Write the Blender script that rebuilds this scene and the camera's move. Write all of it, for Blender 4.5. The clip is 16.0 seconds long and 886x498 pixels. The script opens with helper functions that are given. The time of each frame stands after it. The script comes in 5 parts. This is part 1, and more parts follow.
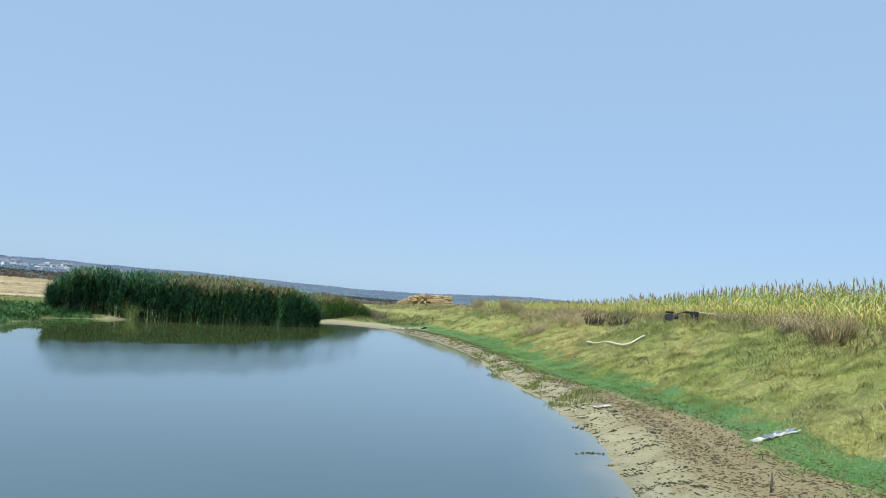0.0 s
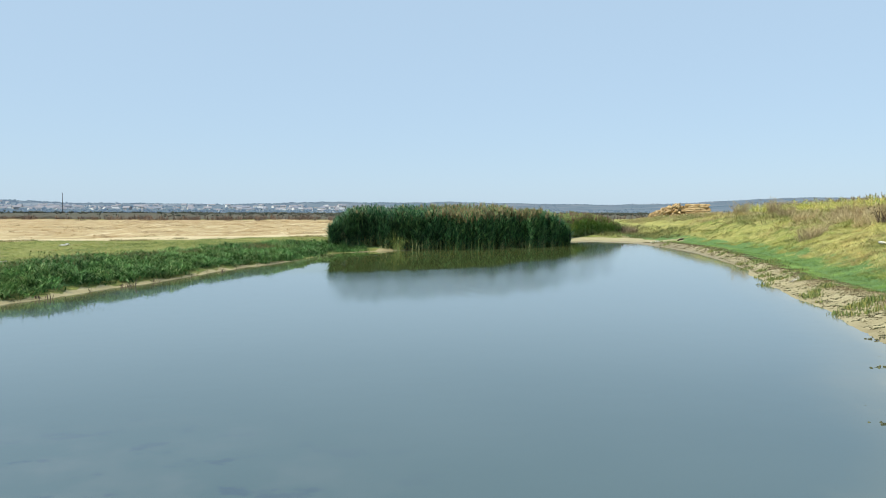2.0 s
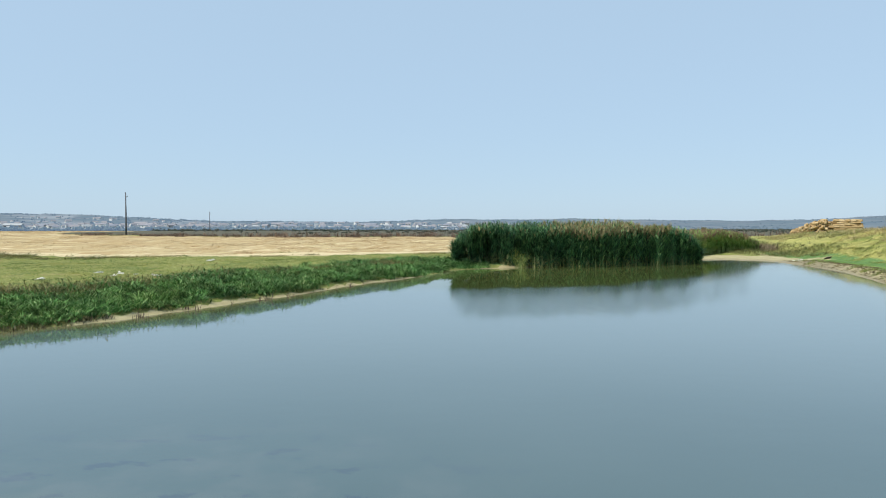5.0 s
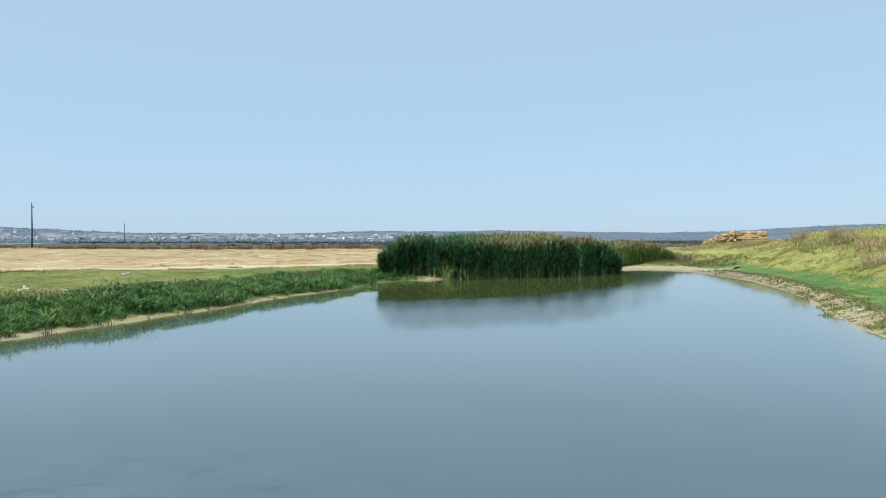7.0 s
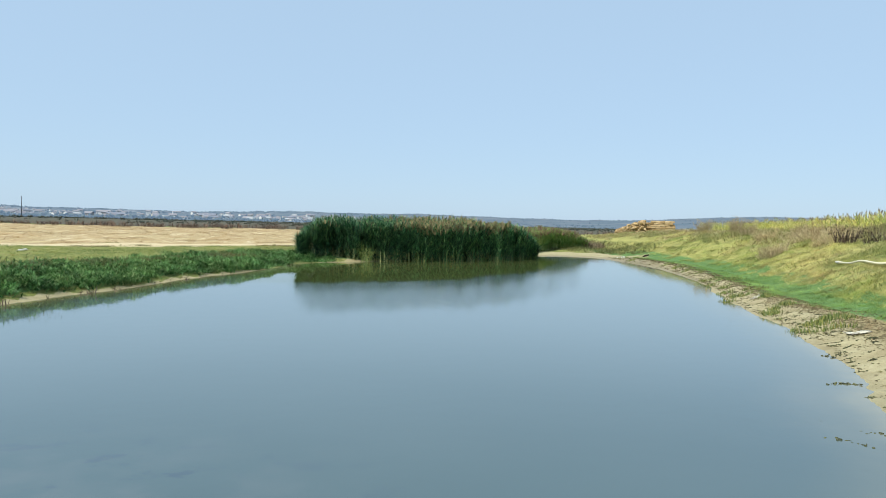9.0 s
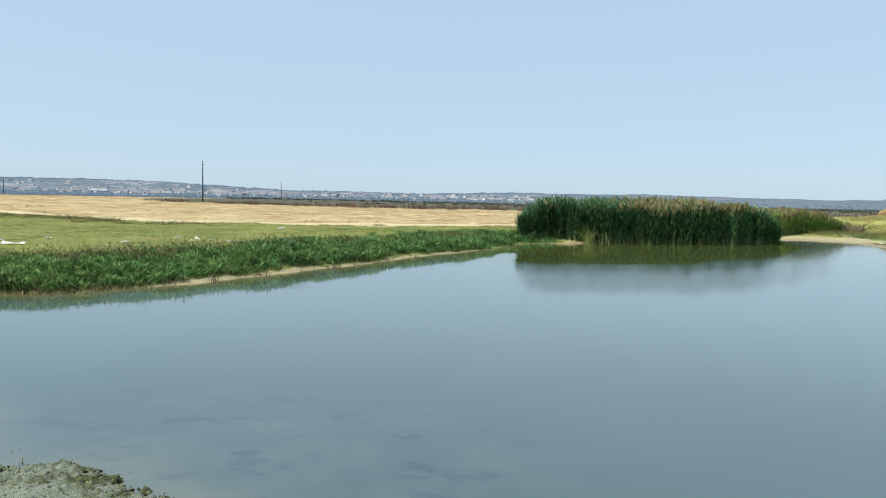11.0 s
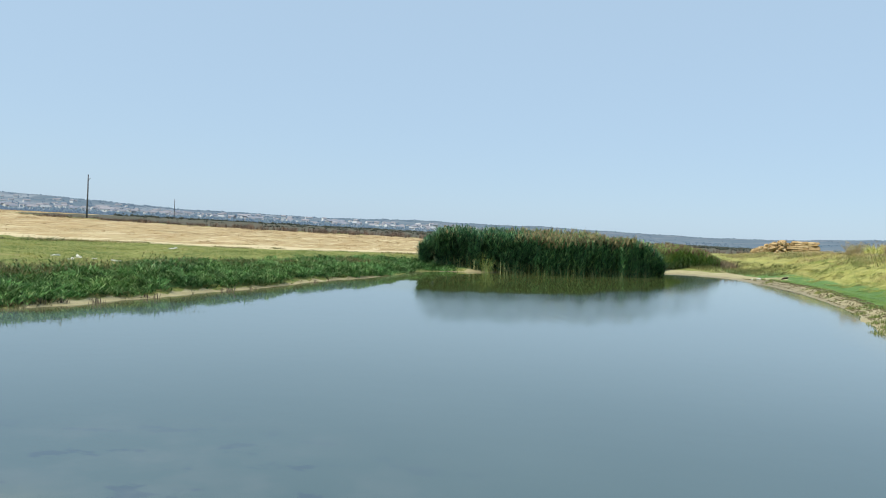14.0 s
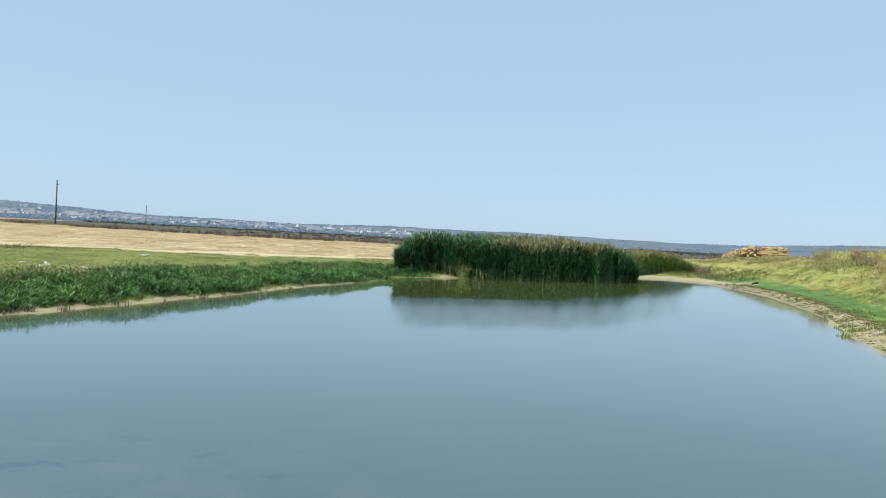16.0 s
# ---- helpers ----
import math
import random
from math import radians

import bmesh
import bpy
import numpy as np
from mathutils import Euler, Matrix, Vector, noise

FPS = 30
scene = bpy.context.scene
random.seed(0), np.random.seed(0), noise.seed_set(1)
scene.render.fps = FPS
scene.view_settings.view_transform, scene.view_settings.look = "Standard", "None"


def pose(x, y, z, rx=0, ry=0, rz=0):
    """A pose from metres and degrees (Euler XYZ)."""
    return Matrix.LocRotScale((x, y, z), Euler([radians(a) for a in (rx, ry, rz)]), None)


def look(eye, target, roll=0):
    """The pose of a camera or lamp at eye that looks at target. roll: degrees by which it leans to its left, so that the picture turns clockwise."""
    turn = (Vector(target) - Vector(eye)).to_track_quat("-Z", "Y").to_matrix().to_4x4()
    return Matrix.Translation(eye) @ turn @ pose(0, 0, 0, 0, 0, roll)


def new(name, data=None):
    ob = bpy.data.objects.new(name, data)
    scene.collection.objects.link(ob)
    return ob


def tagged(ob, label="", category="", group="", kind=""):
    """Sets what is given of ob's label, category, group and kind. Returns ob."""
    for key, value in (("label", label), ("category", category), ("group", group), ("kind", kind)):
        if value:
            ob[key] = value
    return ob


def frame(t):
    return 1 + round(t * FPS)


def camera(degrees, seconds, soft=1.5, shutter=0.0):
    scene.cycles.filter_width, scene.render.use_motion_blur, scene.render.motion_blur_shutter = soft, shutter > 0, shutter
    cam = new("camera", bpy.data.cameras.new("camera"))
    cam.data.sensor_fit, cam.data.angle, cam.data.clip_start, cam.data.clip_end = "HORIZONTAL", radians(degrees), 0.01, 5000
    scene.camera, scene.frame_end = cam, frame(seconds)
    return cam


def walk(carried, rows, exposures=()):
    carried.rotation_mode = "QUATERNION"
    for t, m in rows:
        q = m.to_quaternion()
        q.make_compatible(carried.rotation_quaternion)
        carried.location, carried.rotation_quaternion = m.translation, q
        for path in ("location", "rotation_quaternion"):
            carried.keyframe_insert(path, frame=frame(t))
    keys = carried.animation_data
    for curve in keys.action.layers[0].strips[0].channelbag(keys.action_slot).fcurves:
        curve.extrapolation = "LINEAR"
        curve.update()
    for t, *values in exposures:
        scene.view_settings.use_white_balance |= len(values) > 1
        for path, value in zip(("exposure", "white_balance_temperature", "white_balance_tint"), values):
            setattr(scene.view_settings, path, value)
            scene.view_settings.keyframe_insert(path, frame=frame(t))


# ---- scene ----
# ---------------------------------------------------------------- camera
EYE = 2.9
cam = camera(66.0, 16.0, soft=0.5)
PATH = (
    (0.0, 94.56, -4.79, -26.97), (0.5, 93.7, -4.63, -21.64), (1.0, 91.31, -3.36, -17.44), (1.5, 87.79, -1.65, -12.26),
    (2.0, 86.89, -0.05, -6.37), (2.5, 87.18, -0.12, -3.85), (3.0, 87.65, -0.06, -2.35), (3.5, 87.43, 0.14, -0.02),
    (4.0, 87.7, -0.4, 1.71), (5.25, 88.5, 0.2, 4.0), (6.5, 89.28, 0.67, 1.2), (7.0, 89.3, 0.17, -2.29),
    (7.5, 89.43, -0.5, -6.93), (8.0, 88.85, -1.09, -8.96), (8.2, 88.41, -1.04, -9.31), (9.25, 87.9, -1.4, -8.5),
    (10.3, 87.42, -1.59, -0.05), (10.5, 87.36, -1.4, 2.63), (11.0, 85.99, -1.08, 9.42), (11.5, 86.66, -1.8, 12.04),
    (12.0, 86.67, -2.8, 11.02), (12.5, 87.13, -3.6, 8.88), (13.0, 87.38, -3.54, 7.62), (13.5, 87.99, -3.2, 4.75),
    (14.0, 88.52, -3.03, 1.2), (14.5, 88.5, -2.83, -1.67), (15.0, 88.27, -2.5, -3.39), (15.5, 89.07, -2.71, -4.25),
    (16.0, 89.13, -2.96, -0.84),
)
walk(cam, [(t, pose(0, 0, EYE, rx, ry, rz)) for t, rx, ry, rz in PATH], exposures=((0, -0.04, 5850, 7), (0.8, 0.0, 5950, 7), (1.6, 0.12, 6450, 7), (2.4, 0.17, 6650, 7), (4.0, 0.12, 6650, 7), (7.0, 0.10, 6350, 7), (8.2, 0.12, 6350, 7), (10.5, 0.17, 6700, 7), (11.0, 0.17, 6750, 7), (11.5, 0.11, 6700, 7), (12.8, 0.11, 6700, 7), (14.5, 0.09, 6450, 7), (16.0, 0.11, 6350, 7)))

# ---------------------------------------------------------------- light
SUN_AZ, SUN_EL = -122, 55          # degrees: azimuth from +y towards +x, height
world = bpy.data.worlds.new("sky")
world.use_nodes = True
scene.world = world
wn = world.node_tree.nodes
sky = wn.new("ShaderNodeTexSky")
sky.sky_type, sky.sun_disc = 'NISHITA', False
sky.sun_elevation, sky.sun_rotation = radians(SUN_EL), radians(SUN_AZ)
sky.air_density, sky.dust_density, sky.ozone_density, sky.altitude = 1.0, 0.7, 3.5, 100
haze = wn.new("ShaderNodeMix")            # an even summer haze over the clear sky
haze.data_type = 'RGBA'
haze.inputs[0].default_value, haze.inputs[7].default_value = 0.73, (5.3, 7.1, 9.2, 1)
world.node_tree.links.new(sky.outputs[0], haze.inputs[6])
world.node_tree.links.new(haze.outputs[2], wn["Background"].inputs[0])
wn["Background"].inputs[1].default_value = 0.0965
sun = new("sun", bpy.data.lights.new("sun", 'SUN'))
sun.data.energy, sun.data.angle, sun.data.color = 5.0, radians(0.6), (1.0, 0.94, 0.84)
sa, se = radians(SUN_AZ), radians(SUN_EL)
sun.matrix_world = look((0, 0, 60), (-math.sin(sa) * math.cos(se), -math.cos(sa) * math.cos(se), 60 - math.sin(se)))


# ---------------------------------------------------------------- materials
class Mat:
    """A node material with short helpers."""

    def __init__(self, name, rough=0.8, spec=0.3):
        self.m = bpy.data.materials.new(name)
        self.m.use_nodes = True
        self.t = self.m.node_tree
        self.b = self.t.nodes["Principled BSDF"]
        self.b.inputs["Roughness"].default_value = rough
        self.b.inputs["Specular IOR Level"].default_value = spec
        self.pos = None

    def n(self, kind, **kw):
        node = self.t.nodes.new(kind)
        for k, v in kw.items():
            node.inputs[k].default_value = v
        return node

    def link(self, a, b):
        self.t.links.new(a, b)

    def place(self, sx=1, sy=1, sz=1, world_space=True):
        if world_space:
            src = self.n("ShaderNodeNewGeometry").outputs["Position"]
        else:
            src = self.n("ShaderNodeTexCoord").outputs["Object"]
        mp = self.n("ShaderNodeMapping")
        mp.inputs["Scale"].default_value = (sx, sy, sz)
        self.link(src, mp.inputs[0])
        return mp.outputs[0]

    def noise(self, scale, detail=4, rough=0.6, vec=None, dist=0.0):
        nz = self.n("ShaderNodeTexNoise", Scale=scale, Detail=detail, Roughness=rough, Distortion=dist)
        self.link(vec if vec else self.place(), nz.inputs["Vector"])
        return nz.outputs["Fac"]

    def ramp(self, fac, *stops):
        r = self.n("ShaderNodeValToRGB")
        els = r.color_ramp.elements
        while len(els) < len(stops):
            els.new(0.5)
        for e, (p, c) in zip(els, stops):
            e.position = p
            e.color = (*c, 1) if not isinstance(c, (int, float)) else (c, c, c, 1)
        self.link(fac, r.inputs[0])
        return r.outputs[0]

    def mix(self, fac, a, b, mode="MIX"):
        mx = self.t.nodes.new("ShaderNodeMix")
        mx.data_type, mx.blend_type = 'RGBA', mode
        for sock, v in ((mx.inputs[0], fac), (mx.inputs[6], a), (mx.inputs[7], b)):
            if isinstance(v, (int, float)):
                sock.default_value = v
            elif isinstance(v, tuple):
                sock.default_value = (*v, 1)
            else:
                self.link(v, sock)
        return mx.outputs[2]

    def math(self, op, a, b=0.0, clamp=False):
        mt = self.t.nodes.new("ShaderNodeMath")
        mt.operation, mt.use_clamp = op, clamp
        for sock, v in ((mt.inputs[0], a), (mt.inputs[1], b)):
            if isinstance(v, (int, float)):
                sock.default_value = v
            else:
                self.link(v, sock)
        return mt.outputs[0]

    def attr(self, name):
        a = self.t.nodes.new("ShaderNodeAttribute")
        a.attribute_name = name
        return a.outputs["Fac"]

    def color(self, c):
        if isinstance(c, tuple):
            self.b.inputs["Base Color"].default_value = (*c, 1)
        else:
            self.link(c, self.b.inputs["Base Color"])

    def bump(self, fac, strength=0.4, distance=0.03):
        bp = self.n("ShaderNodeBump", Strength=strength, Distance=distance)
        self.link(fac, bp.inputs["Height"])
        self.link(bp.outputs[0], self.b.inputs["Normal"])


def leafy(name, *stops, rough=0.55, spec=0.25, through_light=0.25, up=0.35, patches=0.0, shade_lift=None, deep=(0.80, 0.92, 0.72), clump=None):
    """Leaves: each blade its own tone, some light through the blade, patches over metres."""
    m = Mat(name, rough, spec)
    isl = m.n("ShaderNodeNewGeometry").outputs["Random Per Island"]
    col = m.ramp(isl, *stops)
    patch = m.noise(0.35, 3)
    col = m.mix(m.ramp(patch, (0.35, 0.0), (0.7, 1.0)), col, m.mix(1.0, col, (1.08, 0.94, 0.78), "MULTIPLY"))
    if patches:     # stands of another growth over several metres
        col = m.mix(m.ramp(m.noise(0.16, 4, 0.6), (0.46, patches), (0.6, 0.0)), col, m.mix(1.0, col, deep, "MULTIPLY"))
        col = m.mix(m.ramp(m.noise(0.9, 3, 0.6), (0.52, 0.0), (0.66, patches)), col, m.mix(1.0, col, (0.92, 0.82, 0.82), "MULTIPLY"))
    if clump:       # darker and lighter clumps
        col = m.mix(1.0, col, m.ramp(m.noise(clump[0], 3, 0.6), (0.36, clump[1]), (0.64, clump[2])), "MULTIPLY")
    if shade_lift:       # leaf colour lightened along x, offsetting shade at one end of the bed
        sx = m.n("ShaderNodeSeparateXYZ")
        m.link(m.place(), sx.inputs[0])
        f = m.math("DIVIDE", m.math("SUBTRACT", sx.outputs[0], shade_lift[0]), shade_lift[1] - shade_lift[0], True)
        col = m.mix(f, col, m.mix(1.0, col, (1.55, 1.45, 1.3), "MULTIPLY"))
    m.color(col)
    if up:      # shading normals tilted upwards, so flat blades take light as level ground does
        mixn = m.n("ShaderNodeMix")
        mixn.data_type = 'VECTOR'
        mixn.inputs[0].default_value = up
        mixn.inputs[5].default_value = (0, 0, 1)
        m.link(m.n("ShaderNodeNewGeometry").outputs["Normal"], mixn.inputs[4])
        m.link(mixn.outputs[1], m.b.inputs["Normal"])
    if through_light:
        tr = m.n("ShaderNodeBsdfTranslucent")
        m.link(col, tr.inputs[0])
        sh = m.n("ShaderNodeMixShader", Fac=through_light)
        out = m.t.nodes["Material Output"]
        m.link(m.b.outputs[0], sh.inputs[1])
        m.link(tr.outputs[0], sh.inputs[2])
        m.link(sh.outputs[0], out.inputs[0])
    return m.m


def ground_material():
    m = Mat("ground", 0.95, 0.15)
    fine, mid, big = m.noise(14, 6, 0.75), m.noise(1.3, 4), m.noise(0.18, 3)
    grass = m.mix(m.ramp(mid, (0.3, 0.0), (0.7, 1.0)), (0.24, 0.27, 0.065), (0.46, 0.42, 0.13))
    grass = m.mix(m.ramp(big, (0.35, 0.0), (0.65, 1.0)), m.mix(0.3, grass, (0.24, 0.27, 0.08)), m.mix(0.5, grass, (0.44, 0.37, 0.15)))
    grass = m.mix(m.ramp(m.noise(0.55, 4, 0.65), (0.36, 0.7), (0.52, 0.0)), grass, (0.17, 0.18, 0.06))
    grass = m.mix(m.ramp(m.noise(0.9, 4, 0.7, m.place(1, 0.4, 1)), (0.5, 0.0), (0.63, 0.6)), grass, (0.22, 0.225, 0.075))
    turf = m.mix(mid, (0.115, 0.16, 0.038), (0.23, 0.235, 0.07))
    turf = m.mix(m.ramp(m.noise(0.45, 5, 0.65), (0.54, 0.0), (0.66, 0.7)), turf, (0.25, 0.20, 0.095))
    turf = m.mix(m.ramp(m.noise(0.3, 4, 0.6), (0.38, 0.85), (0.52, 0.0)), turf, (0.085, 0.125, 0.03))
    grass = m.mix(m.attr("green"), grass, turf)
    grass = m.mix(m.ramp(fine, (0.38, 0.75), (0.56, 0.0)), grass, (0.12, 0.14, 0.04))
    grass = m.mix(m.ramp(m.noise(5, 4, 0.7), (0.52, 0.0), (0.66, 0.5)), grass, (0.55, 0.48, 0.20))
    lush = m.mix(m.ramp(fine, (0.35, 0.0), (0.62, 1.0)), (0.055, 0.12, 0.04), (0.15, 0.25, 0.085))
    mud = m.mix(m.ramp(mid, (0.3, 0.0), (0.7, 1.0)), (0.30, 0.265, 0.15), (0.41, 0.37, 0.225))
    mud = m.mix(m.attr("grey_mud"), mud, m.mix(mid, (0.21, 0.215, 0.14), (0.31, 0.315, 0.215)))
    mud = m.mix(m.math("MULTIPLY", m.attr("crumbly"), 0.7), mud, m.mix(fine, (0.17, 0.13, 0.06), (0.32, 0.25, 0.13)))
    mud = m.mix(m.ramp(fine, (0.55, 0.0), (0.68, 0.6)), mud, (0.17, 0.14, 0.07))
    mud = m.mix(m.ramp(m.noise(0.8, 5, 0.7), (0.52, 0.0), (0.68, 0.6)), mud, (0.20, 0.16, 0.085))
    straw = m.mix(m.ramp(m.noise(1.0, 5, 0.7, m.place(0.35, 0.9, 1)), (0.35, 0.0), (0.65, 1.0)), (0.305, 0.24, 0.13), (0.52, 0.43, 0.245))
    straw = m.mix(m.ramp(m.noise(0.16, 5, 0.7, m.place(0.8, 1.0, 1)), (0.42, 0.0), (0.62, 0.8)), straw, (0.33, 0.23, 0.11))
    straw = m.mix(m.ramp(m.noise(0.7, 5, 0.7, m.place(0.5, 1, 1)), (0.58, 0.0), (0.68, 0.85)), straw, (0.26, 0.19, 0.095))
    straw = m.mix(m.ramp(m.noise(0.9, 5, 0.75, m.place(0.6, 0.8, 1)), (0.36, 0.6), (0.45, 0.0)), straw, (0.62, 0.53, 0.36))
    straw = m.mix(m.ramp(m.noise(1.0, 4, 0.7, m.place(0.8, 0.12, 1)), (0.5, 0.0), (0.62, 0.65)), straw, (0.32, 0.225, 0.105))
    straw = m.mix(m.ramp(m.noise(1.3, 4, 0.7, m.place(0.7, 0.1, 1)), (0.36, 0.6), (0.46, 0.0)), straw, (0.64, 0.555, 0.38))
    track = m.mix(m.noise(0.8, 4), (0.45, 0.37, 0.22), (0.57, 0.485, 0.315))
    plain = m.mix(big, (0.10, 0.09, 0.065), (0.07, 0.075, 0.055))

    def soft(name, k=0.5):
        f = m.math("ADD", m.attr(name), m.math("MULTIPLY", m.math("SUBTRACT", m.noise(2.2, 5, 0.7), 0.5), k))
        return m.ramp(f, (0.4, 0.0), (0.6, 1.0))
    col = m.mix(soft("far", 0.3), grass, plain)
    col = m.mix(soft("lush", 1.0), col, lush)
    col = m.mix(soft("straw", 0.35), col, straw)
    col = m.mix(soft("track", 1.0), col, track)
    col = m.mix(soft("mud", 0.9), col, mud)
    wet = m.attr("wet")
    col = m.mix(m.math("MULTIPLY", wet, 0.62), col, (0.15, 0.12, 0.07))
    m.color(col)
    m.link(m.math("SUBTRACT", 0.95, m.math("MULTIPLY", wet, 0.45)), m.b.inputs["Roughness"])
    m.bump(m.math("ADD", m.math("MULTIPLY", fine, 0.4), mid), 0.7, 0.12)
    return m.m


def water_material():
    m = Mat("pond_water", 0.04, 0.5)
    m.b.inputs["IOR"].default_value = 1.95
    ripple, shallow = m.attr("ripple"), m.attr("shallow")
    big = m.noise(0.16, 3, 0.5)
    open_water = m.mix(m.ramp(big, (0.35, 0.0), (0.65, 1.0)), (0.042, 0.076, 0.078), (0.053, 0.088, 0.090))
    open_water = m.mix(m.attr("far_lift"), open_water, (0.083, 0.121, 0.120))     # body colour raised farther out, making up for weak sky reflection
    reflection_olive = m.mix(m.noise(1.5, 3), (0.050, 0.070, 0.013), (0.074, 0.092, 0.020))     # olive of the reeds' and bank's reflection, put into the water's colour
    col = m.mix(ripple, reflection_olive, open_water)
    # dark blotches over sunken mud; their blue is sky reflection put into the colour
    blotch = m.math("MULTIPLY", m.attr("blotch"), m.ramp(m.noise(1.6, 5, 0.65, m.place(0.7, 1.2, 1)), (0.57, 0.0), (0.62, 1.0)))
    col = m.mix(m.math("MULTIPLY", blotch, 0.55), col, (0.018, 0.036, 0.066))
    pale = m.math("MULTIPLY", m.attr("blotch"), m.ramp(m.noise(0.9, 4, 0.6, m.place(1, 1, 1)), (0.45, 0.0), (0.7, 0.36)))
    col = m.mix(pale, col, (0.115, 0.132, 0.132))
    col = m.mix(m.math("MULTIPLY", shallow, m.ramp(m.noise(1.8, 4), (0.25, 0.6), (0.75, 0.85))), col, (0.24, 0.22, 0.13))  # the mud bed shows through at the edge
    m.color(col)
    wave = m.math("ADD", m.noise(2.0, 3, 0.5, m.place(0.8, 1.0, 1)), m.math("MULTIPLY", m.noise(9, 2, 0.5), 0.25))
    m.bump(m.math("MULTIPLY", wave, m.math("POWER", ripple, 3.0)), 0.016, 0.08)
    m.link(m.math("ADD", 0.02, m.math("ADD", m.math("MULTIPLY", ripple, 0.03), m.math("MULTIPLY", m.attr("reed_blur"), 0.40))), m.b.inputs["Roughness"])
    return m.m


M_GROUND = ground_material()
M_WATER = water_material()
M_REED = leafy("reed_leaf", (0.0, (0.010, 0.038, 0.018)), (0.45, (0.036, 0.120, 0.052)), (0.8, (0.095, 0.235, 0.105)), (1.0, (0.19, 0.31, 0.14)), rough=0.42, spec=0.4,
               through_light=0.34, up=0.22, shade_lift=(1, 13), clump=(3.2, 0.5, 1.45))
M_STALK = leafy("reed_stalk", (0.0, (0.14, 0.20, 0.07)), (0.6, (0.34, 0.37, 0.15)), (1.0, (0.50, 0.48, 0.24)), through_light=0)
M_BACKREED = leafy("back_reed_leaf", (0.0, (0.12, 0.25, 0.06)), (0.6, (0.23, 0.39, 0.10)), (1.0, (0.34, 0.41, 0.135)), through_light=0.4, up=0.4)
M_SEEDHEAD = leafy("reed_seedhead", (0.0, (0.14, 0.12, 0.055)), (1.0, (0.31, 0.275, 0.135)), through_light=0.15, up=0.5)
M_DARKSEED = leafy("dark_seedhead", (0.0, (0.10, 0.065, 0.045)), (1.0, (0.24, 0.16, 0.10)), through_light=0.1, up=0.4)
M_SEDGE = leafy("bank_weed_leaf", (0.0, (0.03, 0.08, 0.025)), (0.45, (0.085, 0.215, 0.062)), (0.8, (0.17, 0.34, 0.115)), (1.0, (0.31, 0.46, 0.21)), rough=0.7, spec=0.1, up=0.3, through_light=0.3, patches=1.0, deep=(0.8, 0.8, 0.8), clump=(1.7, 0.5, 1.35))
M_GRASS = leafy("bank_grass", (0.0, (0.29, 0.34, 0.105)), (0.5, (0.50, 0.49, 0.185)), (1.0, (0.68, 0.62, 0.33)), through_light=0.3, up=0.85, patches=1.0, deep=(0.62, 0.78, 0.55), clump=(1.1, 0.5, 1.2))
M_LUSH = leafy("shore_herb", (0.0, (0.16, 0.31, 0.08)), (1.0, (0.32, 0.48, 0.15)), up=0.9, through_light=0.4, patches=1.0, deep=(0.6, 0.68, 0.5), clump=(1.3, 0.52, 1.25))
M_CORN = leafy("corn_leaf", (0.0, (0.24, 0.38, 0.09)), (0.3, (0.52, 0.58, 0.14)), (0.7, (0.78, 0.74, 0.21)), (1.0, (0.78, 0.68, 0.33)), through_light=0.4, up=0.5, patches=0.8, deep=(0.9, 0.97, 0.85))
M_TASSEL = leafy("corn_tassel", (0.0, (0.09, 0.072, 0.045)), (1.0, (0.24, 0.20, 0.115)), through_light=0.1)
M_DRY = leafy("dry_weed", (0.0, (0.10, 0.065, 0.03)), (0.6, (0.19, 0.13, 0.06)), (1.0, (0.30, 0.22, 0.12)), through_light=0.1)
M_STUBBLE = leafy("straw_stubble", (0.0, (0.29, 0.22, 0.115)), (0.5, (0.43, 0.345, 0.195)), (1.0, (0.64, 0.535, 0.335)), through_light=0.1, up=0.85, patches=1.0, deep=(0.75, 0.72, 0.7))


# ---------------------------------------------------------------- mesh helpers
def mesh_np(name, V, Q=None, Tr=None, material=None, smooth=False):
    """A mesh from arrays of vertices, quads and triangles."""
    V = np.asarray(V, np.float32)
    Q = np.zeros((0, 4), np.int32) if Q is None else np.asarray(Q, np.int32)
    Tr = np.zeros((0, 3), np.int32) if Tr is None else np.asarray(Tr, np.int32)
    me = bpy.data.meshes.new(name)
    me.vertices.add(len(V))
    me.vertices.foreach_set("co", V.ravel())
    loops = np.concatenate([Q.ravel(), Tr.ravel()])
    me.loops.add(len(loops))
    me.loops.foreach_set("vertex_index", loops)
    me.polygons.add(len(Q) + len(Tr))
    starts = np.concatenate([np.arange(len(Q)) * 4, len(Q) * 4 + np.arange(len(Tr)) * 3])
    me.polygons.foreach_set("loop_start", starts.astype(np.int32))
    me.update(calc_edges=True)
    if smooth:
        me.polygons.foreach_set("use_smooth", np.ones(len(Q) + len(Tr), bool))
    if material:
        me.materials.append(material)
    return me


def part(name, bm, material, parent, label=""):
    """One bmesh as one mesh object under a thing or part."""
    me = bpy.data.meshes.new(name)
    bm.to_mesh(me)
    bm.free()
    me.materials.append(material)
    ob = new(name, me)
    ob.parent = parent
    return tagged(ob, label)


RNG = np.random.default_rng(7)


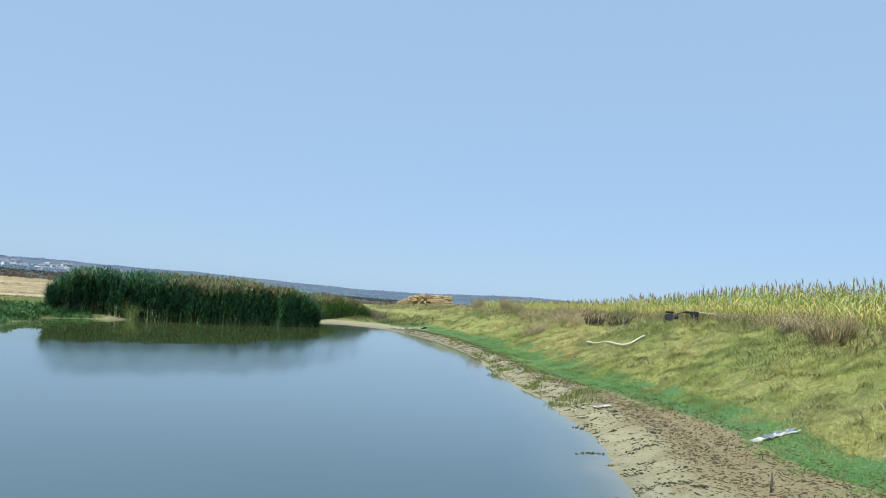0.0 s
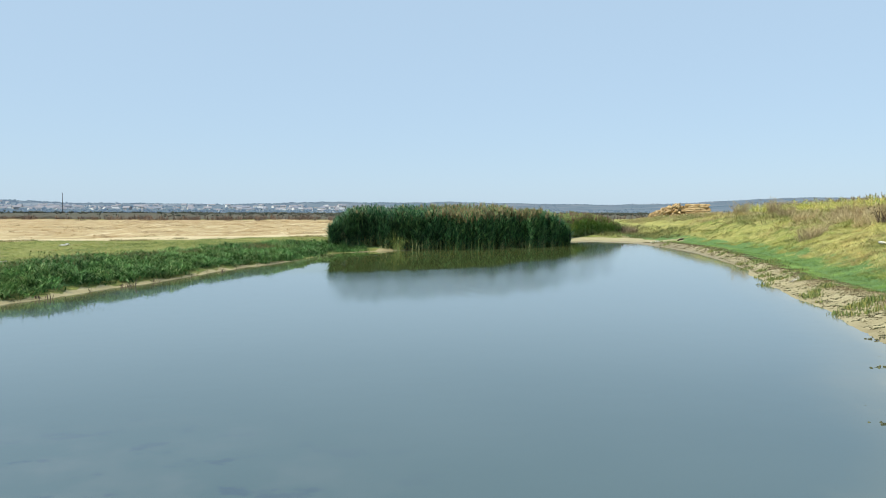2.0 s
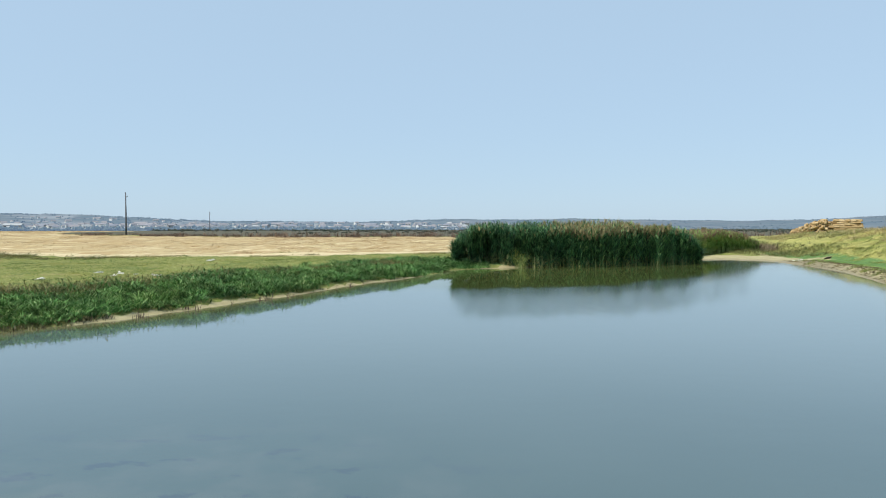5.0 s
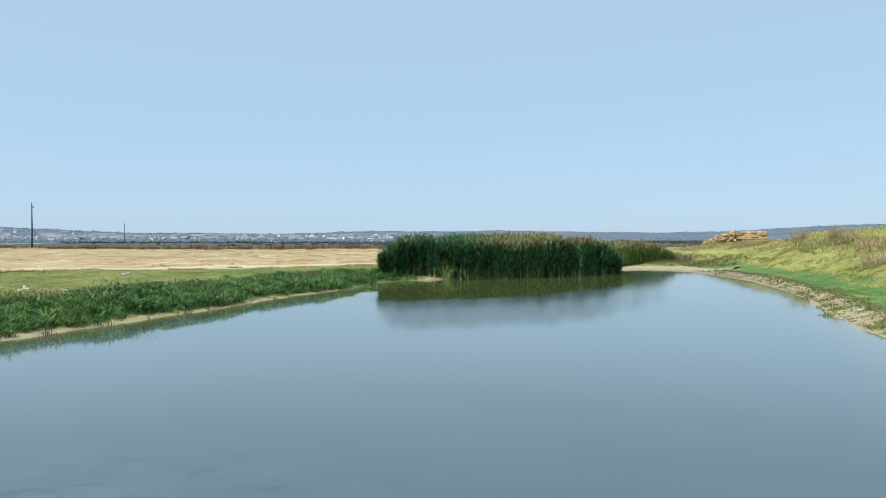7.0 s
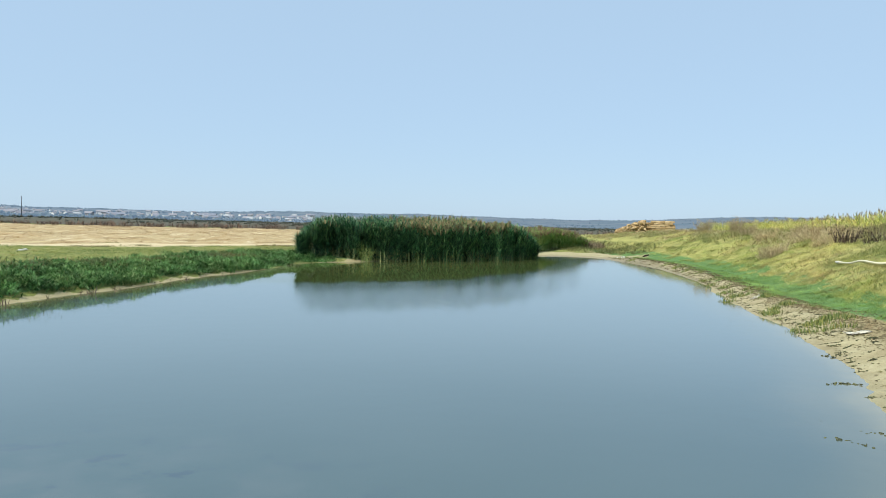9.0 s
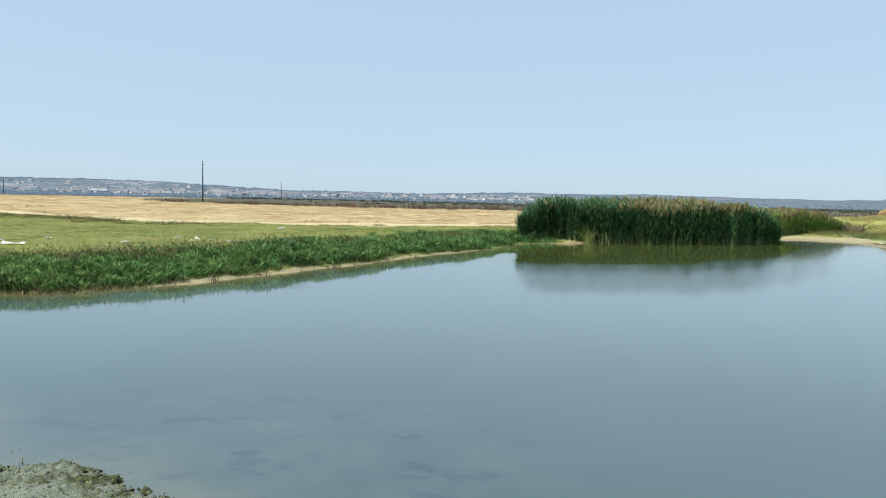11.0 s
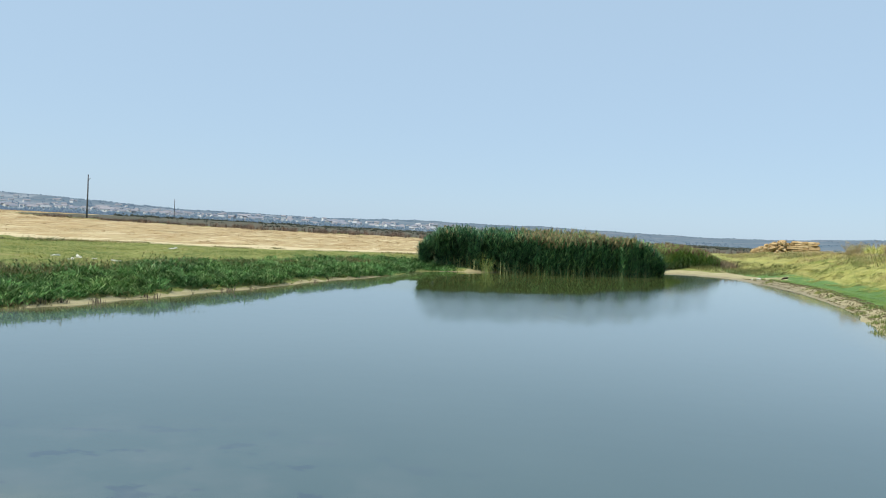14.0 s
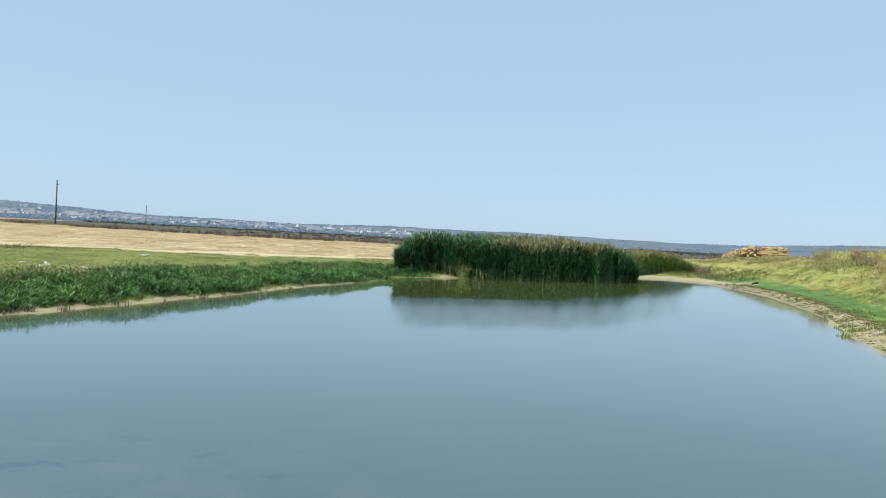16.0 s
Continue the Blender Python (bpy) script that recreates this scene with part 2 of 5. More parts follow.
def blades(base, height, width, yaw, lean, droop, levels=4):
    """Strips that rise from base, lean by lean (m per m) towards yaw and droop at the tip. Arrays of one length; returns vertices and quads."""
    n = len(base)
    t = np.linspace(0, 1, levels)
    c, s = np.cos(yaw), np.sin(yaw)
    out = lean[:, None] * t + droop[:, None] * t ** 3
    up = t - 0.45 * np.minimum(droop, 1.2)[:, None] * t ** 4
    hw = 0.5 * width[:, None] * np.array([0.75, *np.interp(t[1:], [0, 0.35, 1], [1, 1, 0.12])])
    x = base[:, :1] + out * height[:, None] * c[:, None]
    y = base[:, 1:2] + out * height[:, None] * s[:, None]
    z = base[:, 2:3] + up * height[:, None]
    tw = yaw + RNG.uniform(-0.9, 0.9, n) + np.pi / 2
    px, py = np.cos(tw)[:, None] * hw, np.sin(tw)[:, None] * hw
    V = np.stack([np.stack([x - px, y - py, z], -1), np.stack([x + px, y + py, z], -1)], 2).reshape(-1, 3)
    i = np.arange(n)[:, None] * 2 * levels + np.arange(levels - 1)[None] * 2
    Q = np.stack([i, i + 1, i + 3, i + 2], -1).reshape(-1, 4)
    return V, Q


def joined(*pieces):
    Vs, Qs, k = [], [], 0
    for V, Q in pieces:
        Vs.append(V), Qs.append(Q + k)
        k += len(V)
    return np.concatenate(Vs), np.concatenate(Qs)


def sstep(a, b, v):
    t = np.clip((v - a) / (b - a), 0, 1)
    return t * t * (3 - 2 * t)


def vnoise(x, y, scale, seed=0):
    """Smooth value noise in -1..1 on arrays."""
    x, y = np.asarray(x) / scale + 100.3, np.asarray(y) / scale + 57.7
    xi, yi = np.floor(x).astype(np.int64), np.floor(y).astype(np.int64)
    fx, fy = x - xi, y - yi
    fx, fy = fx * fx * (3 - 2 * fx), fy * fy * (3 - 2 * fy)

    def h(i, j):
        v = np.sin(i * 127.1 + j * 311.7 + seed * 74.7) * 43758.5453
        return (v - np.floor(v)) * 2 - 1
    return (h(xi, yi) * (1 - fx) + h(xi + 1, yi) * fx) * (1 - fy) + (h(xi, yi + 1) * (1 - fx) + h(xi + 1, yi + 1) * fx) * fy


# ---------------------------------------------------------------- the lie of the land
RIGHT_SHORE = ((8.4, 8.9), (9.2, 10.3), (10.4, 12.0), (11.8, 14.6), (13.3, 18.0), (14.8, 22.8), (16.4, 26.6), (18.7, 31.7), (21.3, 39.3), (23.5, 46.6), (24.7, 56))
FAR_SHORE = ((24.4, 61), (22, 64), (18.5, 62.5), (12, 58), (6, 53.5), (1.4, 50.6), (-0.8, 49.5), (-2.5, 48.0))
LEFT_SHORE = ((-3.4, 43.7), (-5.1, 38.9), (-6.5, 36.2), (-7.8, 32.1), (-8.8, 28.6), (-9.5, 27.1), (-10.2, 25.3), (-10.8, 23.7), (-11.6, 21.5), (-12.7, 19.9), (-13.7, 19.1), (-14.0, 18.0), (-14.7, 17.6), (-15.6, 17.5), (-16.2, 16.7), (-18.3, 16.5), (-24, 15.8), (-29, 13.5))
NEAR_SHORE = ((-29, 10), (-22, 8.5), (-14, 8.6), (-8.4, 8.2), (-7.2, 7.3), (-6.5, 6.4), (-5.5, 6.1), (-5.1, 6.4), (-4.4, 6.2), (-3.8, 5.8), (-1, 4.8), (2.5, 4.4), (5.8, 4.9), (7.4, 6.3), (8.1, 7.6))
POND = np.array(RIGHT_SHORE + FAR_SHORE + LEFT_SHORE + NEAR_SHORE)


def shore(x, y):
    """Distance from the pond's edge, positive on land."""
    x, y = np.asarray(x, float), np.asarray(y, float)
    d = np.full(x.shape, 1e9)
    inside = np.zeros(x.shape, bool)
    for (ax, ay), (bx, by) in zip(POND, np.roll(POND, -1, 0)):
        ex, ey = bx - ax, by - ay
        t = np.clip(((x - ax) * ex + (y - ay) * ey) / (ex * ex + ey * ey), 0, 1)
        d = np.minimum(d, np.hypot(x - ax - t * ex, y - ay - t * ey))
        if ay != by:
            inside ^= ((ay > y) != (by > y)) & (x < (bx - ax) * (y - ay) / (by - ay) + ax)
    s = np.where(inside, -d, d)
    return s + 0.16 * vnoise(x, y, 1.3, 3) + 0.07 * vnoise(x, y, 0.4, 4)


RS = np.array(((9, -60), (7, -8), (6.6, 0), (7.2, 5)) + RIGHT_SHORE + ((27, 70), (34, 110), (50, 180), (90, 400)))
CREST_Y, CREST_Z = (-60, 24, 33, 42, 60, 80, 100, 130), (3.2, 3.15, 2.9, 2.75, 2.75, 2.6, 1.9, 1.4)


def right_of(x, y):
    """Metres to the right of the pond's right-hand shore."""
    return np.asarray(x) - np.interp(y, RS[:, 1], RS[:, 0])


TRACK = np.array(((-90, 72), (-54, 57), (-41, 53.5), (-30, 51.5), (-24, 53.5), (-14.5, 58), (-6, 64), (3, 70), (14, 80), (30, 95)))


def track_y(x):
    return np.interp(x, TRACK[:, 0], TRACK[:, 1])


def land(x, y):
    """Height of the ground; the pond's water is at 0."""
    x, y = np.asarray(x, float), np.asarray(y, float)
    s = shore(x, y)
    r = np.hypot(x, y)
    u = right_of(x, y)
    zl = np.interp(s, (0, 0.5, 1, 3, 8, 25, 50, 120, 400), (0, 0.1, 0.28, 0.48, 0.64, 0.82, 1.05, 1.4, 1.2))
    zl = zl * (1 - sstep(56, 61, y) * sstep(11, 15, x) * np.interp(s, (0, 7, 16), (0.85, 0.8, 0)))       # flat sand beyond the far end
    zl = zl + 1.05 * sstep(0, 1, (-x - 38) / 70) * (1 - sstep(250, 700, r))
    zr = np.interp(y, CREST_Y, CREST_Z) * np.interp(u, (0, 2, 4, 6, 8, 10, 12, 15), (0, 0.04, 0.18, 0.45, 0.68, 0.88, 0.97, 1.0))
    zr = zr * (1 - sstep(120, 500, r)) + 1.3 * sstep(120, 500, r)
    zn = np.interp(s, (0, 0.5, 2, 4, 6, 10), (0, 0.06, 0.2, 1.1, 1.3, 1.35))
    wn = 1 - sstep(9.0, 13.0, y + 0.12 * np.abs(x))
    w_r = sstep(-1, 3, u)
    z = w_r * np.maximum(zr, np.minimum(zl, 0.3)) + (1 - w_r) * (wn * zn + (1 - wn) * zl)
    hump = sstep(3, 5, u) * (1 - sstep(12, 14, u))
    bumps = hump * (0.17 * vnoise(u * 1.6, y, 1.5, 7) + 0.08 * vnoise(x, y, 0.55, 8)) + 0.05 * vnoise(x, y, 2.3) * np.where(u > 3.5, 1, 0.4) + 0.025 * vnoise(x, y, 0.7, 1) + 0.10 * vnoise(x, y, 7, 2)
    z = z + bumps * sstep(0.4, 5, s) * (1 - sstep(200, 500, r))
    z = z + 0.035 * vnoise(x, y, 0.33, 9) * (1 - w_r) * wn * sstep(0.0, 0.6, s)
    return np.where(s > 0, z + 0.01, np.maximum(0.16 * s, -1.0))


def STEM_LINE(x):
    """The far edge of the straw field, where the dry stems stand."""
    return np.interp(x, (-110, -94, -82, -60, -20, 20, 60), (230, 150, 122, 132, 143, 140, 128))


def MUD_W(y):
    """Width of the bare mud along the right-hand shore."""
    return np.interp(y, (0, 10.7, 13, 16, 20, 23, 26, 35, 48, 56, 65, 75), (3.8, 3.7, 3.4, 3.0, 2.6, 2.2, 1.6, 1.2, 1.5, 1.5, 1.6, 0))


def LUSH_W(y):
    """Width of the green herbs behind that mud."""
    return np.interp(y, (8, 14, 18, 23, 26, 37, 48, 60), (0.9, 1.1, 1.6, 2.2, 3.0, 3.4, 3.0, 2.8))


def masks(x, y):
    s, u, r = shore(x, y), right_of(x, y), np.hypot(x, y)
    ty = track_y(x)
    east = sstep(-1, 1, u)
    out = {}
    near = (1 - east) * (1 - sstep(10, 13, y + 0.12 * np.abs(x)))
    mud_r = east * (1 - sstep(-0.7, 0.7, u - MUD_W(y)))
    mud_l = (1 - 0.75 * sstep(38, 43, y) * (1 - sstep(-1.5, -0.5, x))) * (1 - east) * (1 - near) * (1 - sstep(0.2, 0.5, s - 0.2 * vnoise(x, y, 1.6, 30))) * (y < 70) * (0.15 + 0.85 * sstep(-13.4, -12, x))
    mud_n = near * (1 - sstep(3.0, 5.0, s))
    sand = 0.9 * (1 - sstep(8.0, 11.0, s + 1.6 * vnoise(x, y, 2.5, 10) + np.interp(x, (22, 30), (0, 6)))) * sstep(56, 59, y) * (s < 15) * (x < 32)
    out["mud"] = np.clip(mud_r + mud_l + mud_n + sand, 0, 1)
    out["grey_mud"] = near
    out["green"] = (1 - east) * (1 - near)
    out["crumbly"] = east * sstep(0.9, 2.0, u + 0.5 * vnoise(x, y, 1.1, 6)) * (y < 50)
    w, m0 = LUSH_W(y), MUD_W(y)
    out["lush"] = np.clip(east * sstep(-0.4, 0.3, u - m0) * (1 - sstep(w - 0.5, w + 0.7, u - m0)) * (y < 75) + (1 - east) * (1 - near) * (1 - sstep(3, 6, s)) * (y < 55) * sstep(0.5, 1.1, s), 0, 1)
    dt = y - ty
    west = 1 - sstep(2, 14, x - 0.25 * (y - 60))
    out["track"] = west * (1 - sstep(0.3, 0.9, np.abs(dt + 0.8 * sstep(-30, -24, x)) - np.where(x > -26, 2.1, 1.6))) * (r < 200)
    out["straw"] = west * sstep(1.4, 2.4, dt + 0.3 * vnoise(x, y, 4, 5)) * (1 - sstep(-3, 3, y - STEM_LINE(x)))
    out["far"] = sstep(130, 170, r) * (1 - out["straw"])
    out["wet"] = (1 - 0.6 * sstep(0, 3, -x) * sstep(16, 19, y)) * (1 - 0.7 * sstep(4, 7, x) * (1 - sstep(28, 40, y))) * (1 - sstep(0.05, 0.4, s / (1 + 5.0 * sstep(45, 60, y) * sstep(12, 18, x) + 1.6 * sstep(12.6, 13.6, -x) + 1.0 * sstep(24, 34, y) * sstep(10, 16, x))))
    return out


def ground_sheet():
    ang = np.radians(np.concatenate([np.arange(-62, 80, 0.32), np.arange(80, 298, 3.0)]))
    rad = [0.0]
    r = 0.6
    while r < 4600:
        rad.append(r)
        r *= 1.024 if r < 180 else 1.09
    rad = np.array(rad)
    A, Rr = np.meshgrid(ang, rad)
    x, y = Rr * np.sin(A), Rr * np.cos(A)
    V = np.stack([x, y, land(x, y)], -1).reshape(-1, 3)
    na, nr = len(ang), len(rad)
    j, i = np.meshgrid(np.arange(nr - 1), np.arange(na), indexing="ij")
    i2 = (i + 1) % na
    Q = np.stack([j * na + i, (j + 1) * na + i, (j + 1) * na + i2, j * na + i2], -1).reshape(-1, 4)
    Tr = Q[:na][:, [0, 1, 2]]
    me = mesh_np("ground", V, Q[na:], Tr, M_GROUND, smooth=True)
    for k, v in masks(x.ravel(), y.ravel()).items():
        a = me.attributes.new(k, 'FLOAT', 'POINT')
        a.data.foreach_set("value", v.astype(np.float32))
    tagged(new("ground", me), "grassy and muddy ground round a pond, with a straw field and a dirt track", "ground", kind="structure")


ground_sheet()


def pond_sheet():
    xs, ys = np.arange(-34, 32, 0.25), np.arange(1, 70, 0.25)
    X, Y = np.meshgrid(xs, ys)
    V = np.stack([X, Y, np.zeros_like(X)], -1).reshape(-1, 3)
    nx, ny = len(xs), len(ys)
    j, i = np.meshgrid(np.arange(ny - 1), np.arange(nx - 1), indexing="ij")
    Q = np.stack([j * nx + i, j * nx + i + 1, (j + 1) * nx + i + 1, (j + 1) * nx + i], -1).reshape(-1, 4)
    sd = shore(X, Y)
    s = sd[:-1, :-1].ravel()
    me = mesh_np("water", V, Q[s < 1.5], None, M_WATER, smooth=True)
    lee = np.interp(X, (-3, 2.5, 5, 8, 12, 14.2, 20), (33, 34.3, 35.3, 37.5, 42, 46, 58)) + 0.3 * vnoise(X, Y, 3, 8)
    # streaks and blur limits run along the camera's lines of sight, fitted to that view
    AZ = 45 * X / np.maximum(Y, 5)
    streak = 2.0 * vnoise(AZ, Y * 0.03, 0.4, 9) + 1.0 * vnoise(AZ, Y * 0.05, 1.3, 77) + 0.6 * vnoise(X * 0.15, Y, 0.55, 19)
    off = lee - Y - 0.3 * streak         # metres out from the sheltered water
    rip = 1 - 0.9 * (1 - sstep(-0.4, 1.6, off)) * sstep(-6, -3, X) * (1 - sstep(17, 21, X))
    # calm strip by the left bank, which also lays on the olive reflection tint
    rip = rip * (1 - 0.85 * sstep(-2.2, -0.4, sd + 0.6 * vnoise(X, Y, 0.8, 29)) * (X < -4) * (Y > 12))
    blotches = (1 - sstep(1.2, 3.8, np.hypot((X + 3.6) / 1.4, Y - 6.8))) + 0.3 * (1 - sstep(1, 3, np.hypot((X - 9.0) / 1.0, (Y - 9.5) / 1.6)))
    shl = np.where(right_of(X, Y) > -3, 0.35 * sstep(-2.2, -0.4, sd) + 0.75 * sstep(-0.7, 0.12, sd), 0.3 * sstep(-0.9, -0.05, sd))
    # stronger on the left, where the tint also stands in for the bank's reflection
    shl = np.where((X < -2) & (Y > 12), 0.75 * sstep(-1.4, -0.05, sd), shl)
    for k, v in (("ripple", rip), ("blotch", np.clip(blotches, 0, 1)), ("shallow", shl), ("far_lift", sstep(7, 20, Y)), ("reed_blur", sstep(-0.5, 1.5, off) * (0.19 + 0.12 * vnoise(AZ, Y * 0.03, 0.45, 78) + 0.2 * sstep(2, 7, off) * (1 + 0.6 * vnoise(AZ, Y * 0.03, 0.3, 79))) * (1 - sstep(8, 14, off)) * sstep(-3.2, -1.2, AZ) * (1 - 0.4 * sstep(9, 15, X)) * (1 - sstep(14, 20, AZ)))):
        me.attributes.new(k, 'FLOAT', 'POINT').data.foreach_set("value", v.ravel().astype(np.float32))
    tagged(new("water", me), "still grey-blue pond water with reed reflections", "water", kind="structure")


pond_sheet()


# ---------------------------------------------------------------- far hills
HILL_AZ = (-180, -70, -45, -42, -36, -31, -27.5, -22, -17, -11, -6, -2, 2, 7, 12, 17, 20, 24, 28, 33, 36, 45, 60, 180)
HILL_EL = (0.5, 0.8, 0.96, 1.04, 1.06, 0.98, 0.82, 0.54, 0.58, 0.52, 0.66, 0.74, 0.70, 0.78, 0.66, 0.58, 0.52, 0.56, 0.76, 0.98, 0.98, 0.8, 0.6, 0.5)


def hill(az, r):
    """Height of the hills at an azimuth in degrees and a distance."""
    el = np.interp(az, HILL_AZ, HILL_EL) + 0.03 * vnoise(az, az * 0, 1.7, 11) + 0.02 * vnoise(az, az * 0, 0.5, 12)
    t = sstep(900, 3100, r)
    bumps = vnoise(np.radians(az) * r, r, 260, 13) * 5 * sstep(1000, 1600, r) * (1 - sstep(2400, 3000, r))
    return EYE + np.tan(np.radians(el)) * 3100 * t * (1 - 0.5 * sstep(3100, 4500, r)) + bumps - 4 * (1 - sstep(900, 1100, r))


def hill_material():
    m = Mat("hazy_hill", 1.0, 0.0)
    c = m.mix(m.ramp(m.noise(0.012, 5, 0.7), (0.42, 0.0), (0.58, 1.0)), (0.04, 0.05, 0.042), (0.10, 0.10, 0.08))
    c = m.mix(m.ramp(m.noise(0.004, 3), (0.45, 0.0), (0.6, 0.7)), c, (0.04, 0.06, 0.05))
    side = m.n("ShaderNodeSeparateXYZ")
    m.link(m.place(0.001, 1, 1), side.inputs[0])
    fields = m.math("MULTIPLY", m.ramp(m.noise(0.007, 4, 0.6, m.place(1, 0.5, 1)), (0.54, 0.0), (0.64, 0.8)), m.math("MULTIPLY", side.outputs[0], -2.0, True))
    c = m.mix(fields, c, (0.18, 0.18, 0.165))       # bare fields on the slope above the village
    m.color(c)
    # distance haze, put into the hills as a blue glow
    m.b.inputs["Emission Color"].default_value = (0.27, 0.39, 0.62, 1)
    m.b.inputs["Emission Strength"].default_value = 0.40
    return m.m


M_HILL = hill_material()


def hills():
    az = np.concatenate([np.arange(-62, 62, 0.15), np.arange(62, 298, 4.0)])
    rad = np.concatenate([np.arange(900, 3200, 70), np.arange(3200, 4500, 250)])
    A, Rr = np.meshgrid(az, rad)
    Z = hill(np.where(A > 180, A - 360, A), Rr)
    V = np.stack([Rr * np.sin(np.radians(A)), Rr * np.cos(np.radians(A)), Z], -1).reshape(-1, 3)
    na, nr = len(az), len(rad)
    j, i = np.meshgrid(np.arange(nr - 1), np.arange(na), indexing="ij")
    i2 = (i + 1) % na
    Q = np.stack([j * na + i, (j + 1) * na + i, (j + 1) * na + i2, j * na + i2], -1).reshape(-1, 4)
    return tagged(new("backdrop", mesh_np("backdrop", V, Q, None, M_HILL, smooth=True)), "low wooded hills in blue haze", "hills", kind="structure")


BACKDROP = hills()


# ---------------------------------------------------------------- reeds
def reed_bed(name, label, n, spot, hmean, mat, plumes, seed=M_SEEDHEAD, low=0.88):
    """A bed of reeds: culms with arching leaves all the way up. spot(n) gives plan places, hmean(x, y) the height."""
    p = spot(n)
    n = len(p)
    h = hmean(p[:, 0], p[:, 1]) * RNG.uniform(0.86, 1.03, n)
    g = np.maximum(land(p[:, 0], p[:, 1]), -0.3)
    lx, ly = RNG.normal(0, 0.05, n), RNG.normal(0, 0.05, n)
    top = new(name, None)
    tagged(top, label, "reeds", kind="stuff")
    per = 14
    f = np.tile(np.concatenate([[0.06, 0.13], np.linspace(0.2, 0.97, per - 2)]), n) + RNG.uniform(-0.05, 0.03, n * per)
    H, k = np.repeat(h, per), n * per
    base = np.column_stack([np.repeat(p[:, 0] + 0, per) + np.repeat(lx, per) * f * H, np.repeat(p[:, 1], per) + np.repeat(ly, per) * f * H, np.repeat(g, per) + f * H])
    L = RNG.uniform(0.38, 0.72, k) * np.interp(f, (0.06, 0.4, 0.8, 1.0), (0.6, 1.1, 1.0, 0.6))
    V, Q = blades(base, L, RNG.uniform(0.036, 0.072, k), RNG.uniform(0, 2 * np.pi, k), RNG.uniform(0.25, 0.75, k), RNG.uniform(0.2, 1.1, k), 4)
    leaf = new("leaves", mesh_np("leaves", V, Q, None, mat))
    leaf.parent = top
    tagged(leaf, kind="stuff")
    base = np.column_stack([p, g])
    V, Q = blades(base, h * 0.34, RNG.uniform(0.03, 0.05, n), np.arctan2(ly, lx), np.hypot(lx, ly), np.zeros(n), 3)
    st = new("stalks", mesh_np("stalks", V, Q, None, M_STALK))
    st.parent = top
    tagged(st, "pale yellow-green stalks", kind="stuff")
    k = np.where(RNG.uniform(0, 1, n) < plumes(p[:, 0]))[0]
    base = np.column_stack([p[k, 0] + lx[k] * h[k], p[k, 1] + ly[k] * h[k], g[k] + h[k] * RNG.uniform(low, 0.97, len(k))])
    base = np.repeat(base, 7, 0) + RNG.normal(0, 0.05, (len(k) * 7, 3))
    k = len(base)
    V, Q = blades(base, RNG.uniform(0.25, 0.5, k), RNG.uniform(0.04, 0.075, k), RNG.uniform(0, 6.28, k), RNG.uniform(0.05, 0.4, k), RNG.uniform(0.1, 0.4, k), 3)
    sh = new("seed_heads", mesh_np("seed_heads", V, Q, None, seed))
    sh.parent = top
    tagged(sh, "brown drooping seed heads", kind="stuff")


def front_spot(n):
    x = RNG.uniform(-2.6, 17.6, n)
    back = 2.2 + 3.2 * np.sin(np.clip((x + 2.6) / 20.2, 0, 1) * np.pi) ** 0.6
    f = np.interp(x, (-2.6, -1.2, 3, 9, 14, 17.6), (50.0, 51.2, 51.4, 52.6, 55.2, 58.2)) + 0.35 * vnoise(x, x * 0, 0.9, 21)
    p = np.column_stack([x, f + back * RNG.uniform(0, 1, n) ** 1.7])
    return p[vnoise(p[:, 0], p[:, 1], 0.55, 72) + RNG.uniform(-0.3, 0.3, n) > -0.45]


def front_height(x, y):
    return np.interp(x, (-2.8, -2.3, -1.5, -0.3, 2, 5, 8, 12, 14.5, 16.3, 17.2, 17.8), (0.85, 1.65, 2.35, 2.74, 2.7, 2.82, 3.05, 3.25, 3.25, 2.9, 2.2, 1.15)) + 0.2 * vnoise(x, y, 1.1, 22) + 0.14 * vnoise(x, y, 0.4, 23)


def back_spot(n):
    x = RNG.uniform(13, 30, n)
    return np.column_stack([x, np.interp(x, (13, 20, 30), (66, 69.5, 78)) + RNG.uniform(0, 5, n)])


def back_height(x, y):
    return np.interp(x, (13, 19, 24, 27, 30), (2.3, 2.35, 2.2, 1.7, 0.7)) + 0.2 * vnoise(x, y, 1.2, 25)


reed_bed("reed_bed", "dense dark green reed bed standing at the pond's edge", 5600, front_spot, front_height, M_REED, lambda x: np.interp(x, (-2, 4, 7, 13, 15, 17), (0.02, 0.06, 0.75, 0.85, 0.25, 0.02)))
reed_bed("reed_bed", "green reed bed with brown dry tips behind the pond", 1900, back_spot, back_height, M_BACKREED, lambda x: np.full(len(x), 1.0), M_DARKSEED, 0.78)


# ---------------------------------------------------------------- plants on the banks
def stuff(name, label, category, V, Q, mat, smooth=False, tris=False):
    ob = new(name, mesh_np(name, V, None if tris else Q, Q if tris else None, mat, smooth))
    return tagged(ob, label, category, kind="stuff")


def scatter(n, x0, x1, y0, y1, keep):
    """Up to n places in a rectangle of the plan where keep(x, y) (0..1) lets them stand."""
    x, y = RNG.uniform(x0, x1, n), RNG.uniform(y0, y1, n)
    k = RNG.uniform(0, 1, n) < keep(x, y)
    return np.column_stack([x[k], y[k]])


